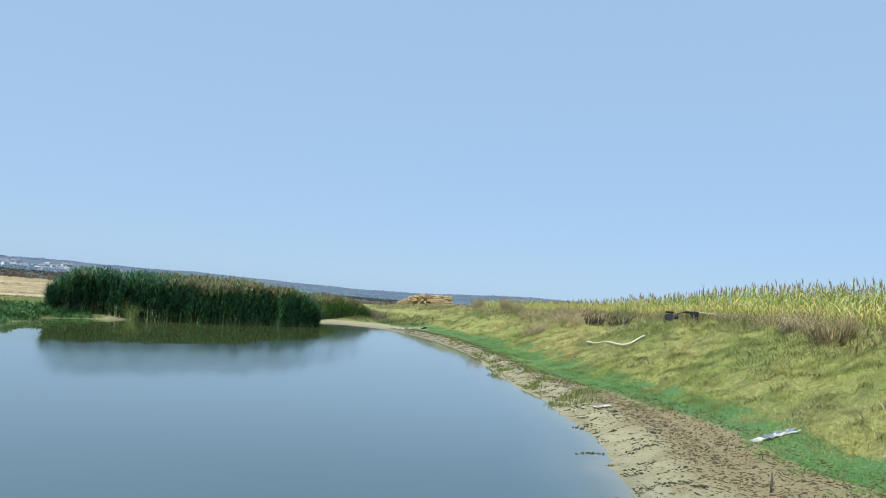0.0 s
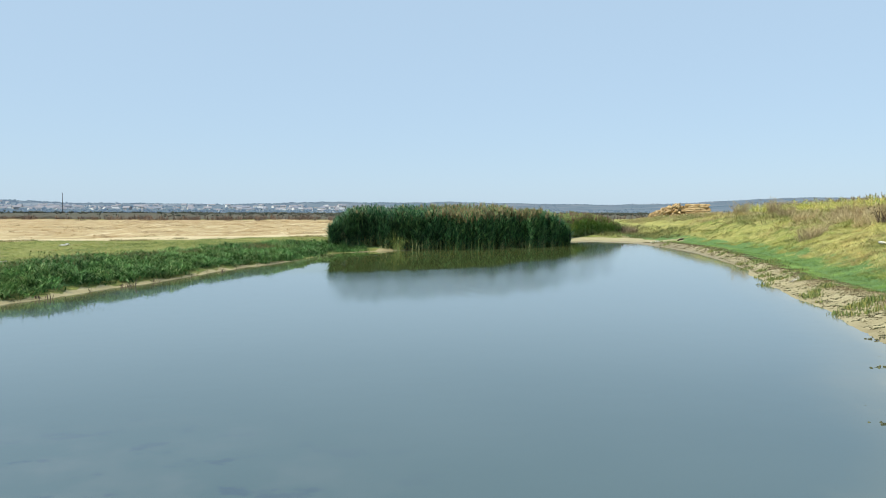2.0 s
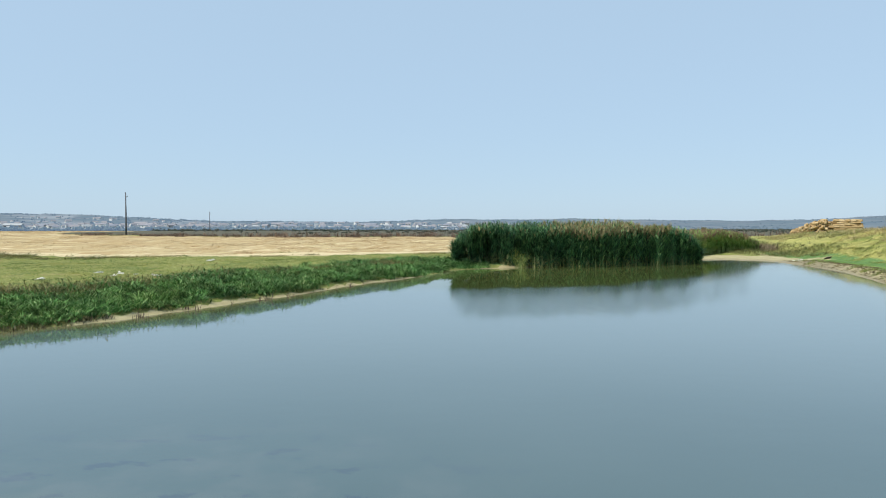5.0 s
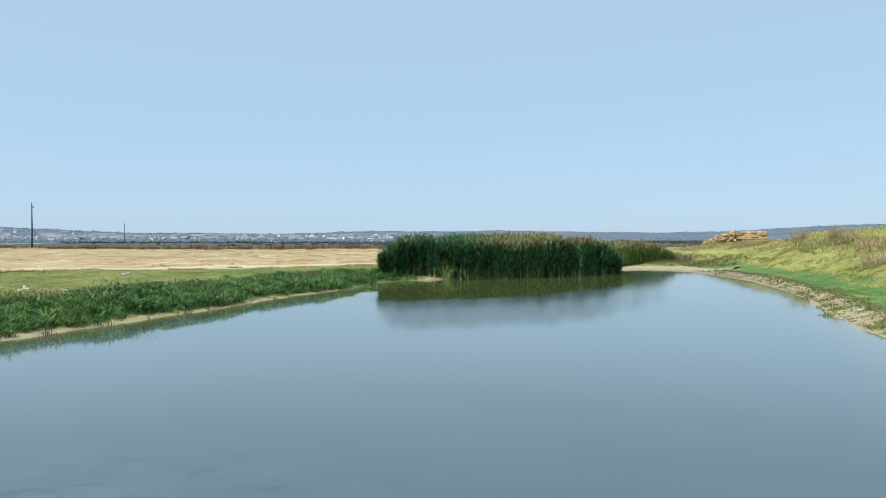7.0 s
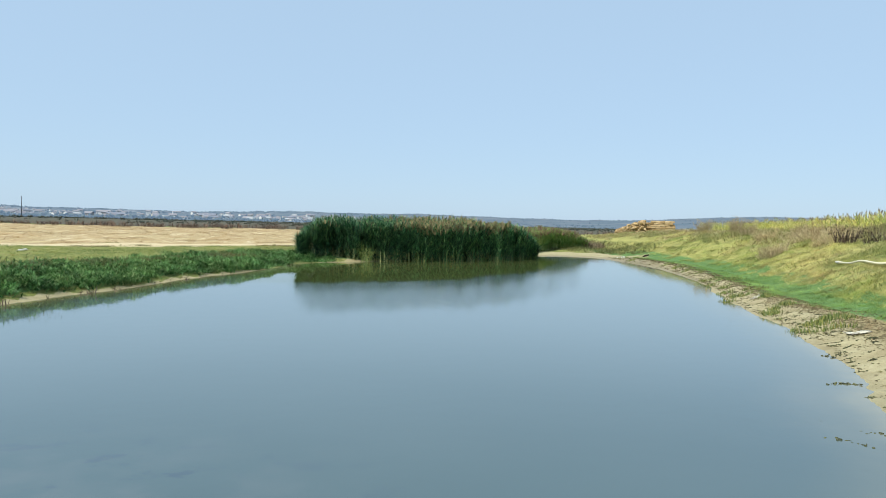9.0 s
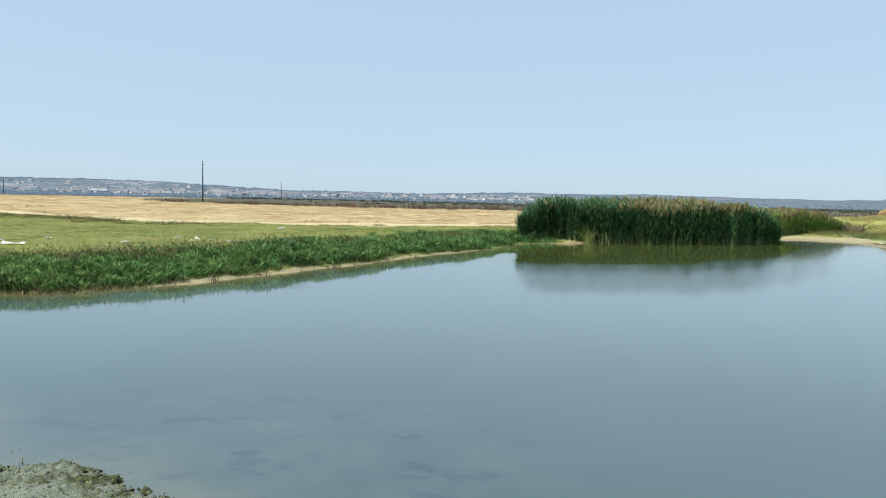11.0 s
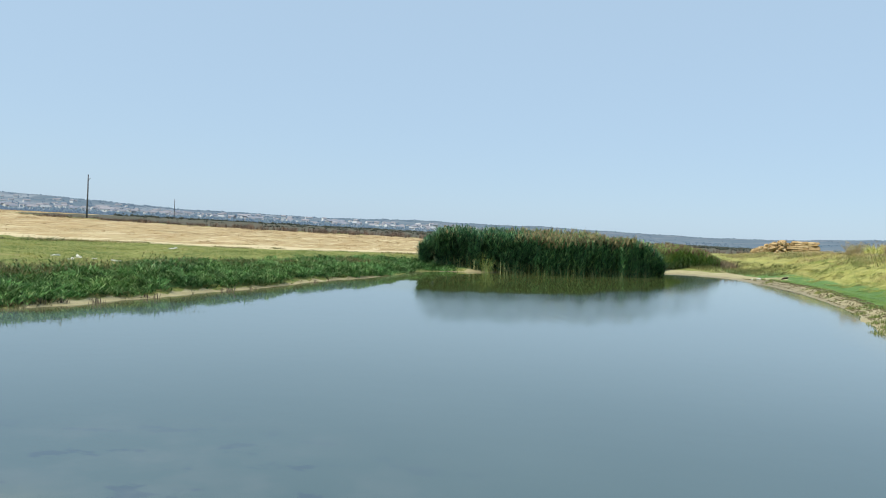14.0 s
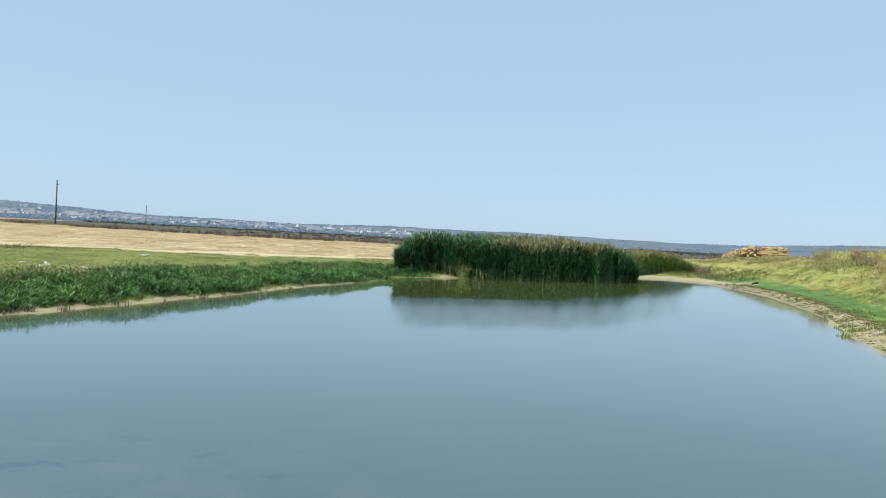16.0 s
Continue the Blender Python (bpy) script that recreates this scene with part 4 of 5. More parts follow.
for bx, by, bh in ((-15.3, 23.4, 0.55), (-14.8, 24.3, 0.6), (-14.3, 25.9, 0.6), (-13.7, 26.8, 0.6), (-12.4, 29.5, 0.75), (-12.8, 27.6, 0.5), (-12.0, 34.5, 0.5), (-17.0, 21.9, 0.5), (-18.6, 21.4, 0.45), (-16.2, 22.6, 0.5)):
    shrub("bush", "dark brown-green seeding weed bush behind the bank weeds", bx, by, bh, 1.5, 100, M_BROWNGREEN)


# ---------------------------------------------------------------- corn
def corn_mesh(seed):
    """One ripe corn plant: stalk, arching leaves and tassel, as three meshes."""
    rng = np.random.default_rng(seed)
    h = rng.uniform(1.35, 1.75)
    a = np.arange(5) / 5 * 2 * np.pi
    zz = np.array([-0.05, h * 0.5, h])
    rr = np.array([0.018, 0.014, 0.007])
    lean = rng.normal(0, 0.06, 2)
    V = np.concatenate([np.column_stack([np.cos(a) * r + lean[0] * z, np.sin(a) * r + lean[1] * z, np.full(5, z)]) for z, r in zip(zz, rr)])
    Q = np.array([[k * 5 + i, k * 5 + (i + 1) % 5, k * 5 + 5 + (i + 1) % 5, k * 5 + 5 + i] for k in range(2) for i in range(5)])
    stalk = mesh_np("stalk", V, Q, None, M_STALK)
    n = int(rng.integers(12, 16))
    z = np.linspace(0.2, h * 0.96, n)
    yaw = np.arange(n) * np.pi + rng.normal(0, 0.5, n) + rng.uniform(0, 6)
    base = np.column_stack([lean[0] * z, lean[1] * z, z])
    V, Q = blades(base, rng.uniform(0.4, 0.62, n) * np.linspace(1.1, 0.6, n), rng.uniform(0.045, 0.07, n), yaw, rng.uniform(0.3, 0.7, n), rng.uniform(0.3, 1.0, n), 5)
    leaves = mesh_np("leaves", V, Q, None, M_CORN)
    n = 5
    base = np.tile(np.array([[lean[0] * h, lean[1] * h, h - 0.03]]), (n, 1))
    V, Q = blades(base, rng.uniform(0.18, 0.42, n), np.full(n, 0.036), rng.uniform(0, 6.28, n), rng.uniform(0.02, 0.28, n), np.full(n, 0.05), 3)
    return stalk, leaves, mesh_np("tassel", V, Q, None, M_TASSEL)


CORN = [corn_mesh(100 + i) for i in range(8)]


def corn_field():
    rows = []
    for k in range(14):
        for y in np.arange(4, 82, 0.26):
            setback = np.interp(y, (0, 22, 35, 50, 105), (12.6, 13.2, 14.5, 17.0, 17.0))
            yy = y + RNG.normal(0, 0.06)
            rows.append((k, np.interp(yy, RS[:, 1], RS[:, 0]) + setback + k * 0.75 + RNG.normal(0, 0.05), yy))
    R = np.array(rows)
    z = land(R[:, 1], R[:, 2])
    first = (R[:, 0] < 3) & (R[:, 2] > 11) & (R[:, 2] < 37)
    idx = np.where(first)[0][:300]
    solo = np.zeros(len(R), bool)
    solo[idx] = True
    for i in idx:
        top = new("corn_plant", None)
        tagged(top, "ripening yellow-green corn plant with a brown tassel", "corn", "corn at the edge of the field")
        top.matrix_basis = pose(R[i, 1], R[i, 2], z[i], 0, 0, RNG.uniform(0, 360)) @ Matrix.Scale(RNG.uniform(0.72, 1.04), 4)
        for name, me in zip(("stalk", "leaves", "tassel"), CORN[int(RNG.integers(0, 8))]):
            ob = new(name, me)
            ob.parent = top
    # the rest of the field, row on row
    rest = np.where(~solo & (RNG.uniform(0, 1, len(R)) < np.interp(R[:, 2], (45, 66, 82), (1, 0.7, 0.5))) & ((R[:, 0] < 10) | (RNG.uniform(0, 1, len(R)) < 0.35)))[0]
    top = new("corn_field", None)
    tagged(top, "field of ripening yellow-green corn with brown tassels", "corn field", kind="stuff")
    for j, (name, mat) in enumerate((("stalks", M_STALK), ("leaves", M_CORN), ("tassels", M_TASSEL))):
        Vs, Qs, off = [], [], 0
        for v in range(8):
            me = CORN[v][j]
            co = np.zeros(len(me.vertices) * 3, np.float32)
            me.vertices.foreach_get("co", co)
            co = co.reshape(-1, 3)
            li = np.zeros(len(me.loops), np.int32)
            me.loops.foreach_get("vertex_index", li)
            q = li.reshape(-1, 4)
            sel = rest[rest % 8 == v]
            if j == 0:
                sel = sel[R[sel, 0] < 5]
            yaw = (sel * 2.399) % 6.283
            sc = (0.80 + 0.34 * ((sel * 0.618) % 1)) * np.interp(R[sel, 2], (36, 50, 66), (1, 0.8, 0.64))
            c, s_ = np.cos(yaw)[:, None], np.sin(yaw)[:, None]
            P = np.stack([(co[:, 0] * c - co[:, 1] * s_) + R[sel, 1][:, None], (co[:, 0] * s_ + co[:, 1] * c) + R[sel, 2][:, None], co[:, 2] * sc[:, None] + z[sel][:, None]], -1)
            Vs.append(P.reshape(-1, 3))
            Qs.append((q[None] + (np.arange(len(sel)) * len(co))[:, None, None]).reshape(-1, 4) + off)
            off += len(sel) * len(co)
        ob = new(name, mesh_np(name, np.concatenate(Vs), np.concatenate(Qs), None, mat))
        ob.parent = top
        tagged(ob, kind="stuff")


corn_field()


# ---------------------------------------------------------------- clods and pebbles in the mud
def lumps(p, size, flat, sink=0.3, fine=False, stretch=(0.7, 1.6)):
    """Rough stones or clods: a jittered icosahedron at each place, or (fine) an octahedron."""
    g = (1 + 5 ** 0.5) / 2
    if fine:
        ico = np.array([(1, 0, 0), (0, 1, 0), (-1, 0, 0), (0, -1, 0), (0, 0, 1), (0, 0, -1)]) * 1.0
        tri = np.array([(0, 1, 4), (1, 2, 4), (2, 3, 4), (3, 0, 4), (1, 0, 5), (2, 1, 5), (3, 2, 5), (0, 3, 5)])
    else:
        ico = np.array([(-1, g, 0), (1, g, 0), (-1, -g, 0), (1, -g, 0), (0, -1, g), (0, 1, g), (0, -1, -g), (0, 1, -g), (g, 0, -1), (g, 0, 1), (-g, 0, -1), (-g, 0, 1)]) / 1.9
        tri = np.array([(0, 11, 5), (0, 5, 1), (0, 1, 7), (0, 7, 10), (0, 10, 11), (1, 5, 9), (5, 11, 4), (11, 10, 2), (10, 7, 6), (7, 1, 8), (3, 9, 4), (3, 4, 2), (3, 2, 6), (3, 6, 8), (3, 8, 9), (4, 9, 5), (2, 4, 11), (6, 2, 10), (8, 6, 7), (9, 8, 1)])
    n, c = len(p), len(ico)
    V = ico[None] * RNG.uniform(0.45, 1.55, (n, c, 1)) * size[:, None, None] * 0.5
    V[:, :, 0] *= RNG.uniform(*stretch, (n, 1))
    V[:, :, 2] *= flat
    yaw = RNG.uniform(0, 6.28, n)
    cy, sy = np.cos(yaw)[:, None], np.sin(yaw)[:, None]
    x, y = V[:, :, 0] * cy - V[:, :, 1] * sy, V[:, :, 0] * sy + V[:, :, 1] * cy
    z0 = np.maximum(land(p[:, 0], p[:, 1]), -0.025) + size * flat * (0.5 - sink)
    P = np.stack([x + p[:, :1], y + p[:, 1:2], V[:, :, 2] + z0[:, None]], -1).reshape(-1, 3)
    return P, (tri[None] + (np.arange(n) * c)[:, None, None]).reshape(-1, 3)


def clod_material(name, dark, light, algae):
    m = Mat(name, 0.9, 0.2)
    isl = m.n("ShaderNodeNewGeometry").outputs["Random Per Island"]
    c = m.ramp(isl, (0.0, dark), (0.75, light), (1.0, algae))
    c = m.mix(m.ramp(m.noise(14, 4), (0.4, 0.0), (0.65, 0.6)), c, dark)
    m.color(c)
    m.bump(m.noise(30, 4), 0.6, 0.02)
    return m.m


M_CLOD = clod_material("mud_clod", (0.08, 0.067, 0.035), (0.18, 0.148, 0.075), (0.16, 0.17, 0.06))
M_WETCLOD = clod_material("wet_clod", (0.035, 0.04, 0.022), (0.105, 0.11, 0.055), (0.15, 0.155, 0.07))
M_KNOB = clod_material("knobbly_clod", (0.02, 0.024, 0.012), (0.10, 0.11, 0.05), (0.28, 0.29, 0.13))
M_ALGAE = clod_material("algae_clod", (0.035, 0.04, 0.022), (0.19, 0.205, 0.145), (0.20, 0.21, 0.085))


def crust_material():
    m = Mat("mud_crust", 0.9, 0.2)
    fine, mid = m.noise(55, 5, 0.75), m.noise(5, 4, 0.6)
    c = m.mix(m.ramp(fine, (0.36, 0.0), (0.62, 1.0)), (0.09, 0.112, 0.09), (0.265, 0.30, 0.235))
    c = m.mix(m.ramp(mid, (0.5, 0.0), (0.68, 0.55)), c, (0.13, 0.15, 0.075))
    c = m.mix(m.ramp(m.noise(22, 4, 0.7), (0.55, 0.0), (0.63, 0.8)), c, (0.03, 0.036, 0.022))
    c = m.mix(m.math("MULTIPLY", m.attr("algae"), 0.85), c, m.mix(m.ramp(fine, (0.4, 0.0), (0.6, 1.0)), (0.02, 0.026, 0.012), (0.095, 0.105, 0.038)))
    m.color(c)
    m.bump(m.math("ADD", fine, mid), 0.8, 0.02)
    return m.m


M_CRUST = crust_material()


def mud_detail():
    def crumbs(x, y):
        u = right_of(x, y)
        d = u - MUD_W(y)
        return (u > np.where(y < 9.3, -0.3, 0.15)) * (d < 0.5) * np.clip(np.where(y > 15, 0.45, 0.12) + 1.0 * sstep(0.8, 2.0, u) + 0.35 * (vnoise(x, y, 0.8, 51) > 0.35) + 0.8 * (vnoise(x, y, 0.45, 62) > 0.45) * (y > 11.5) * (u > 0.1) + 0.7 * (y < 9.3) * (vnoise(x, y, 0.5, 68) > -0.2), 0, 1) * np.interp(y, (25, 45), (1, 0.45))
    p = scatter(270000, 7, 28, 4, 62, crumbs)
    V, T = lumps(p, (0.018 + 0.05 * RNG.uniform(0, 1, len(p)) ** 2.2) * np.interp(p[:, 1], (20, 45), (1, 2.2)), 0.24, 0.2, True, (0.9, 2.8))
    stuff("mud_crumbs", "dry brown mud crumbs and dead plant bits", "mud crumbs", V, T, M_CLOD, tris=True)
    q = scatter(9000, 7, 22, 4, 32, lambda x, y: (right_of(x, y) > 0.6) * (right_of(x, y) < MUD_W(y) + 0.3) * sstep(0.6, 2.0, right_of(x, y)) * (0.25 + 0.75 * (vnoise(x, y, 0.7, 52) > 0)))
    stuff("dead_grass_bits", "flattened brown dead grass on the mud", "dead grass", *tufts(q, 3, (0.05, 0.16), (0.008, 0.018), 0.06, (0.3, 1.6), (0, 0.5)), M_DRY)
    # clods that stand out of the shallow water beside the right-hand mud
    places = ((9.69, 11.68, 1.0), (9.42, 11.65, 0.8), (9.88, 11.57, 0.9), (7.45, 9.34, 0.5), (7.07, 8.5, 0.9), (7.2, 8.23, 0.7), (7.69, 8.71, 0.6), (7.81, 8.67, 0.8), (7.86, 8.42, 0.7), (10.65, 13.64, 0.4), (9.24, 8.32, 1.0), (11.48, 14.19, 0.9), (13.33, 15.91, 0.8), (13.14, 14.92, 1.0), (11.9, 12.02, 0.8), (10.83, 11.07, 0.8), (10.62, 11.22, 0.6), (11.64, 13.19, 0.9), (13.82, 15.92, 0.8), (8.9, 7.46, 0.9), (10.3, 12.55, 0.5))
    p = np.array([(x + k * (0.77 * e + 0.64 * f), y + k * (-0.64 * e + 0.77 * f)) for x, y, k in places for e, f in zip(RNG.normal(0, 0.085, 22), RNG.normal(0, 0.05, 22))])
    size = np.repeat([k for x, y, k in places], 22) * (0.02 + 0.045 * RNG.uniform(0, 1, len(p)) ** 1.6)
    V, T = lumps(p, size, 0.6, -0.45, False, (0.7, 1.7))
    stuff("wet_clods", "dark wet clods half under the water", "clods", V, T, M_WETCLOD, tris=True)
    q = scatter(900, 8, 20, 8.5, 28, lambda x, y: (right_of(x, y) > 0.0) * (right_of(x, y) < 1.9) * (0.2 + 0.8 * (right_of(x, y) < 0.9)))[:130]
    p = np.repeat(q, 12, 0) + RNG.normal(0, 1, (len(q) * 12, 2)) * np.array([0.10, 0.05])
    V, T = lumps(p, RNG.uniform(0.02, 0.06, len(p)), 0.5, 0.2, True, (0.8, 2.2))
    stuff("mud_clumps", "dark clumps of mud and dead roots along the water's edge", "clods", V, T, M_WETCLOD, tris=True)
    # the near mud flat
    p = scatter(60000, -11, -2, 3, 10.5, lambda x, y: (shore(x, y) > -0.25) * (shore(x, y) < 3.2) * np.where(shore(x, y) < 0.8, 0.9, 0.5) * (0.3 + 0.7 * (vnoise(x, y, 0.5, 53) > 0)))
    V, T = lumps(p, 0.010 + 0.03 * RNG.uniform(0, 1, len(p)) ** 3, 0.5, 0.0, True, (0.8, 2.4))
    stuff("shore_clods", "small algae-coated mud clods on the near shore", "clods", V, T, M_ALGAE, tris=True)
    p = scatter(9000, -11, -2, 3, 10.5, lambda x, y: np.exp(-((shore(x, y) - 0.1) / 0.22) ** 2) * (0.15 + 0.85 * (vnoise(x, y, 0.35, 71) > 0.1)))
    V, T = lumps(p[:3500], RNG.uniform(0.012, 0.05, len(p[:3500])), 0.5, 0.4, True, (0.7, 2.0))
    stuff("wet_shore_clods", "dark wet crust of small clods along the near water line", "clods", V, T, M_KNOB, tris=True)
    knobs = ((-4.41, 6.13, 0.20), (-4.49, 6.03, 0.17), (-4.62, 5.96, 0.16), (-4.93, 5.9, 0.14), (-5.66, 6.37, 0.15), (-5.65, 6.02, 0.16), (-6.6, 6.6, 0.28), (-6.75, 6.7, 0.2), (-7.6, 7.68, 0.2), (-7.42, 7.58, 0.18), (-7.12, 7.19, 0.2), (-5.42, 6.55, 0.13), (-3.96, 5.93, 0.16), (-3.59, 5.87, 0.13), (-4.78, 6.26, 0.12), (-4.89, 5.74, 0.13), (-5.52, 5.58, 0.14), (-4.06, 5.77, 0.14), (-2.4, 6.3, 0.08), (-2.9, 5.9, 0.08))
    pts = np.concatenate([np.array([(x, y)]) + RNG.normal(0, 0.45 * k, (16, 2)) * np.array([1.4, 1]) for x, y, k in knobs])
    ks = np.concatenate([RNG.uniform(0.08, 0.30, 16) * k for x, y, k in knobs])
    V, T = lumps(pts, ks, 0.8, 0.1, False, (0.7, 1.8))
    stuff("knobbly_clods", "yellow-green algae-coated knobbly clods at the water's edge", "clods", V, T, M_KNOB, tris=True)
    q = np.array(((-5.3, 5.95), (-4.95, 6.35), (-5.55, 6.3), (-6.1, 6.1), (-4.4, 5.8), (-5.9, 6.7)))
    stuff("shore_sprouts", "thin dark sprouts in the near mud", "sprouts", *tufts(q, 9, (0.06, 0.16), (0.006, 0.014), 0.03, (0.1, 0.9), (0, 0.4)), M_DEADEDGE)
    # the cracked, lumpy crust of the near mud flat
    xs, ys = np.arange(-9.6, -1.8, 0.021), np.arange(4.6, 9.0, 0.021)
    X, Y = np.meshgrid(xs, ys)
    sd = shore(X, Y)
    ridged = 1 - 2 * np.abs(vnoise(X, Y, 0.14, 90))
    rough_z = 0.3 * vnoise(X, Y, 0.35, 89) + 0.35 * ridged + 0.5 * vnoise(X, Y, 0.075, 91) + 0.75 * vnoise(X, Y, 0.036, 92)
    knob = np.zeros_like(X)
    for kx, ky, k in knobs:
        knob = np.maximum(knob, np.minimum(1.7 * np.exp(-(((X - kx) / (0.75 * k)) ** 2 + ((Y - ky) / (0.5 * k)) ** 2) * (1 + 0.6 * vnoise(X, Y, 0.06, 88))), 1) * k)
    base_z = land(X, Y)
    Z = base_z - 0.006 + 0.07 * rough_z * (0.3 + 0.7 * sstep(-0.2, 0.2, sd)) + knob * (0.02 + 0.13 * vnoise(X, Y, 0.09, 99) + 0.16 * vnoise(X, Y, 0.045, 87) + 0.08 * ridged) - 0.3 * sstep(3.0, 3.6, sd)
    Z = np.where(sd > 0.03, np.maximum(Z, base_z + 0.006 + 0.008 * (rough_z + 1)), Z)
    nx = len(xs)
    j, i = np.meshgrid(np.arange(len(ys) - 1), np.arange(nx - 1), indexing="ij")
    Q = np.stack([j * nx + i, j * nx + i + 1, (j + 1) * nx + i + 1, (j + 1) * nx + i], -1).reshape(-1, 4)
    Q = Q[((sd > -0.9) & (sd < 2.6) & (Z > -0.06))[:-1, :-1].ravel()]
    used, Q = np.unique(Q, return_inverse=True)
    V = np.stack([X, Y, Z], -1).reshape(-1, 3)[used]
    crust = stuff("mud_crust", "lumpy grey-green mud crust at the near water's edge", "mud", V, Q.reshape(-1, 4), M_CRUST, smooth=False)
    wet_rim = (1 - sstep(0.1, 0.55, sd)) * sstep(-0.1, 0.35, vnoise(X, Y, 0.3, 105) + 0.5 * vnoise(X, Y, 0.08, 106))
    algae = np.clip(knob.ravel()[used] * 7 + 0.5 * (rough_z.ravel()[used] > 0.75) + 0.9 * wet_rim.ravel()[used], 0, 1)
    crust.data.attributes.new("algae", 'FLOAT', 'POINT').data.foreach_set("value", algae.astype(np.float32))
    # dark stubs along the left-hand water line
    q = np.array(((-11.5, 21.6), (-11.4, 21.7), (-10.75, 23.7), (-10.6, 23.9), (-9.3, 27.2), (-9.15, 27.5), (-12.1, 20.9), (-12.5, 20.4), (-8.6, 28.9), (-7.0, 34.0), (-12.9, 20.1), (-13.6, 19.6), (-14.5, 19.2)))
    stuff("water_stubs", "dark tufts of stubs along the water line", "stubs", *tufts(q, 14, (0.12, 0.3), (0.015, 0.03), 0.08, (0.02, 0.3), (0, 0.2)), M_DARKBUSH)
    p = scatter(2500, -30, -2, 14, 50, lambda x, y: west_bank(x, y) * (shore(x, y) < 0.7) * (shore(x, y) > 0.1) * (vnoise(x, y, 0.9, 54) > 0.1))
    V, T = lumps(p, RNG.uniform(0.03, 0.1, len(p)), 0.5)
    stuff("edge_crumbs", "brown clods along the eroded mud edge", "clods", V, T, M_CLOD, tris=True)


mud_detail()


# ---------------------------------------------------------------- things on the banks
def plain(name, col, rough=0.6, spec=0.4, metal=0.0, var=0.25, scale=8.0):
    m = Mat(name, rough, spec)
    dark = tuple(c * (1 - var) for c in col)
    m.color(m.mix(m.ramp(m.noise(scale, 5, 0.65, m.place(1, 1, 1, False)), (0.35, 0.0), (0.65, 1.0)), dark, col))
    m.b.inputs["Metallic"].default_value = metal
    m.bump(m.noise(scale * 5, 3, 0.6, m.place(1, 1, 1, False)), 0.25, 0.01)
    return m.m


M_PVC = plain("white_pvc", (0.66, 0.62, 0.44), 0.45, 0.4, 0, 0.2)
M_PLASTIC = plain("white_plastic", (0.72, 0.71, 0.65), 0.6, 0.3, 0, 0.3, 9)
M_SOILED = plain("soiled_plastic", (0.60, 0.57, 0.47), 0.6, 0.3, 0, 0.6, 16)
M_GREYSHEET = plain("grey_plastic", (0.30, 0.32, 0.36), 0.4, 0.5, 0, 0.3, 10)
M_BLACK = plain("black_steel", (0.012, 0.013, 0.018), 0.5, 0.4, 0, 0.4)
M_ENGINE = plain("dark_grey_engine", (0.05, 0.06, 0.07), 0.55, 0.4, 0.3, 0.5)
M_WOODPOLE = plain("weathered_wood", (0.13, 0.11, 0.09), 0.85, 0.2, 0, 0.35, 3)
M_GREYPOLE = plain("grey_weathered_pole", (0.13, 0.14, 0.16), 0.85, 0.2, 0, 0.3, 3)
M_PALEPOLE = plain("pale_wood", (0.55, 0.48, 0.30), 0.7, 0.3, 0, 0.2, 6)
M_CERAMIC = plain("insulator", (0.5, 0.5, 0.48), 0.3, 0.5)


def tube_bm(points, radius, segs=10, cap=True):
    """A round tube along points."""
    bm = bmesh.new()
    pts = [Vector(p) for p in points]
    rings = []
    for i, p in enumerate(pts):
        d = (pts[min(i + 1, len(pts) - 1)] - pts[max(i - 1, 0)]).normalized()
        side = d.cross(Vector((0, 0, 1))) if abs(d.z) < 0.95 else d.cross(Vector((1, 0, 0)))
        side.normalize()
        up = side.cross(d)
        r = radius[i] if isinstance(radius, (list, tuple)) else radius
        rings.append([bm.verts.new(p + side * (r * math.cos(a)) + up * (r * math.sin(a))) for a in (k * 2 * math.pi / segs for k in range(segs))])
    for a, b in zip(rings, rings[1:]):
        for k in range(segs):
            f = bm.faces.new((a[k], a[(k + 1) % segs], b[(k + 1) % segs], b[k]))
            f.smooth = True
    if cap:
        bm.faces.new(rings[0])
        bm.faces.new(rings[-1][::-1])
    bmesh.ops.recalc_face_normals(bm, faces=bm.faces)
    return bm


def box_bm(sx, sy, sz, at=(0, 0, 0), bevel=0.02, m=None):
    bm = bmesh.new()
    bmesh.ops.create_cube(bm, size=1, matrix=Matrix.Translation(at) @ (m or Matrix()) @ Matrix.Diagonal((sx, sy, sz, 1)))
    if bevel:
        bmesh.ops.bevel(bm, geom=bm.edges[:], offset=bevel, segments=2, affect='EDGES')
    return bm


def zland(x, y):
    return float(land(np.array([x]), np.array([y]))[0])


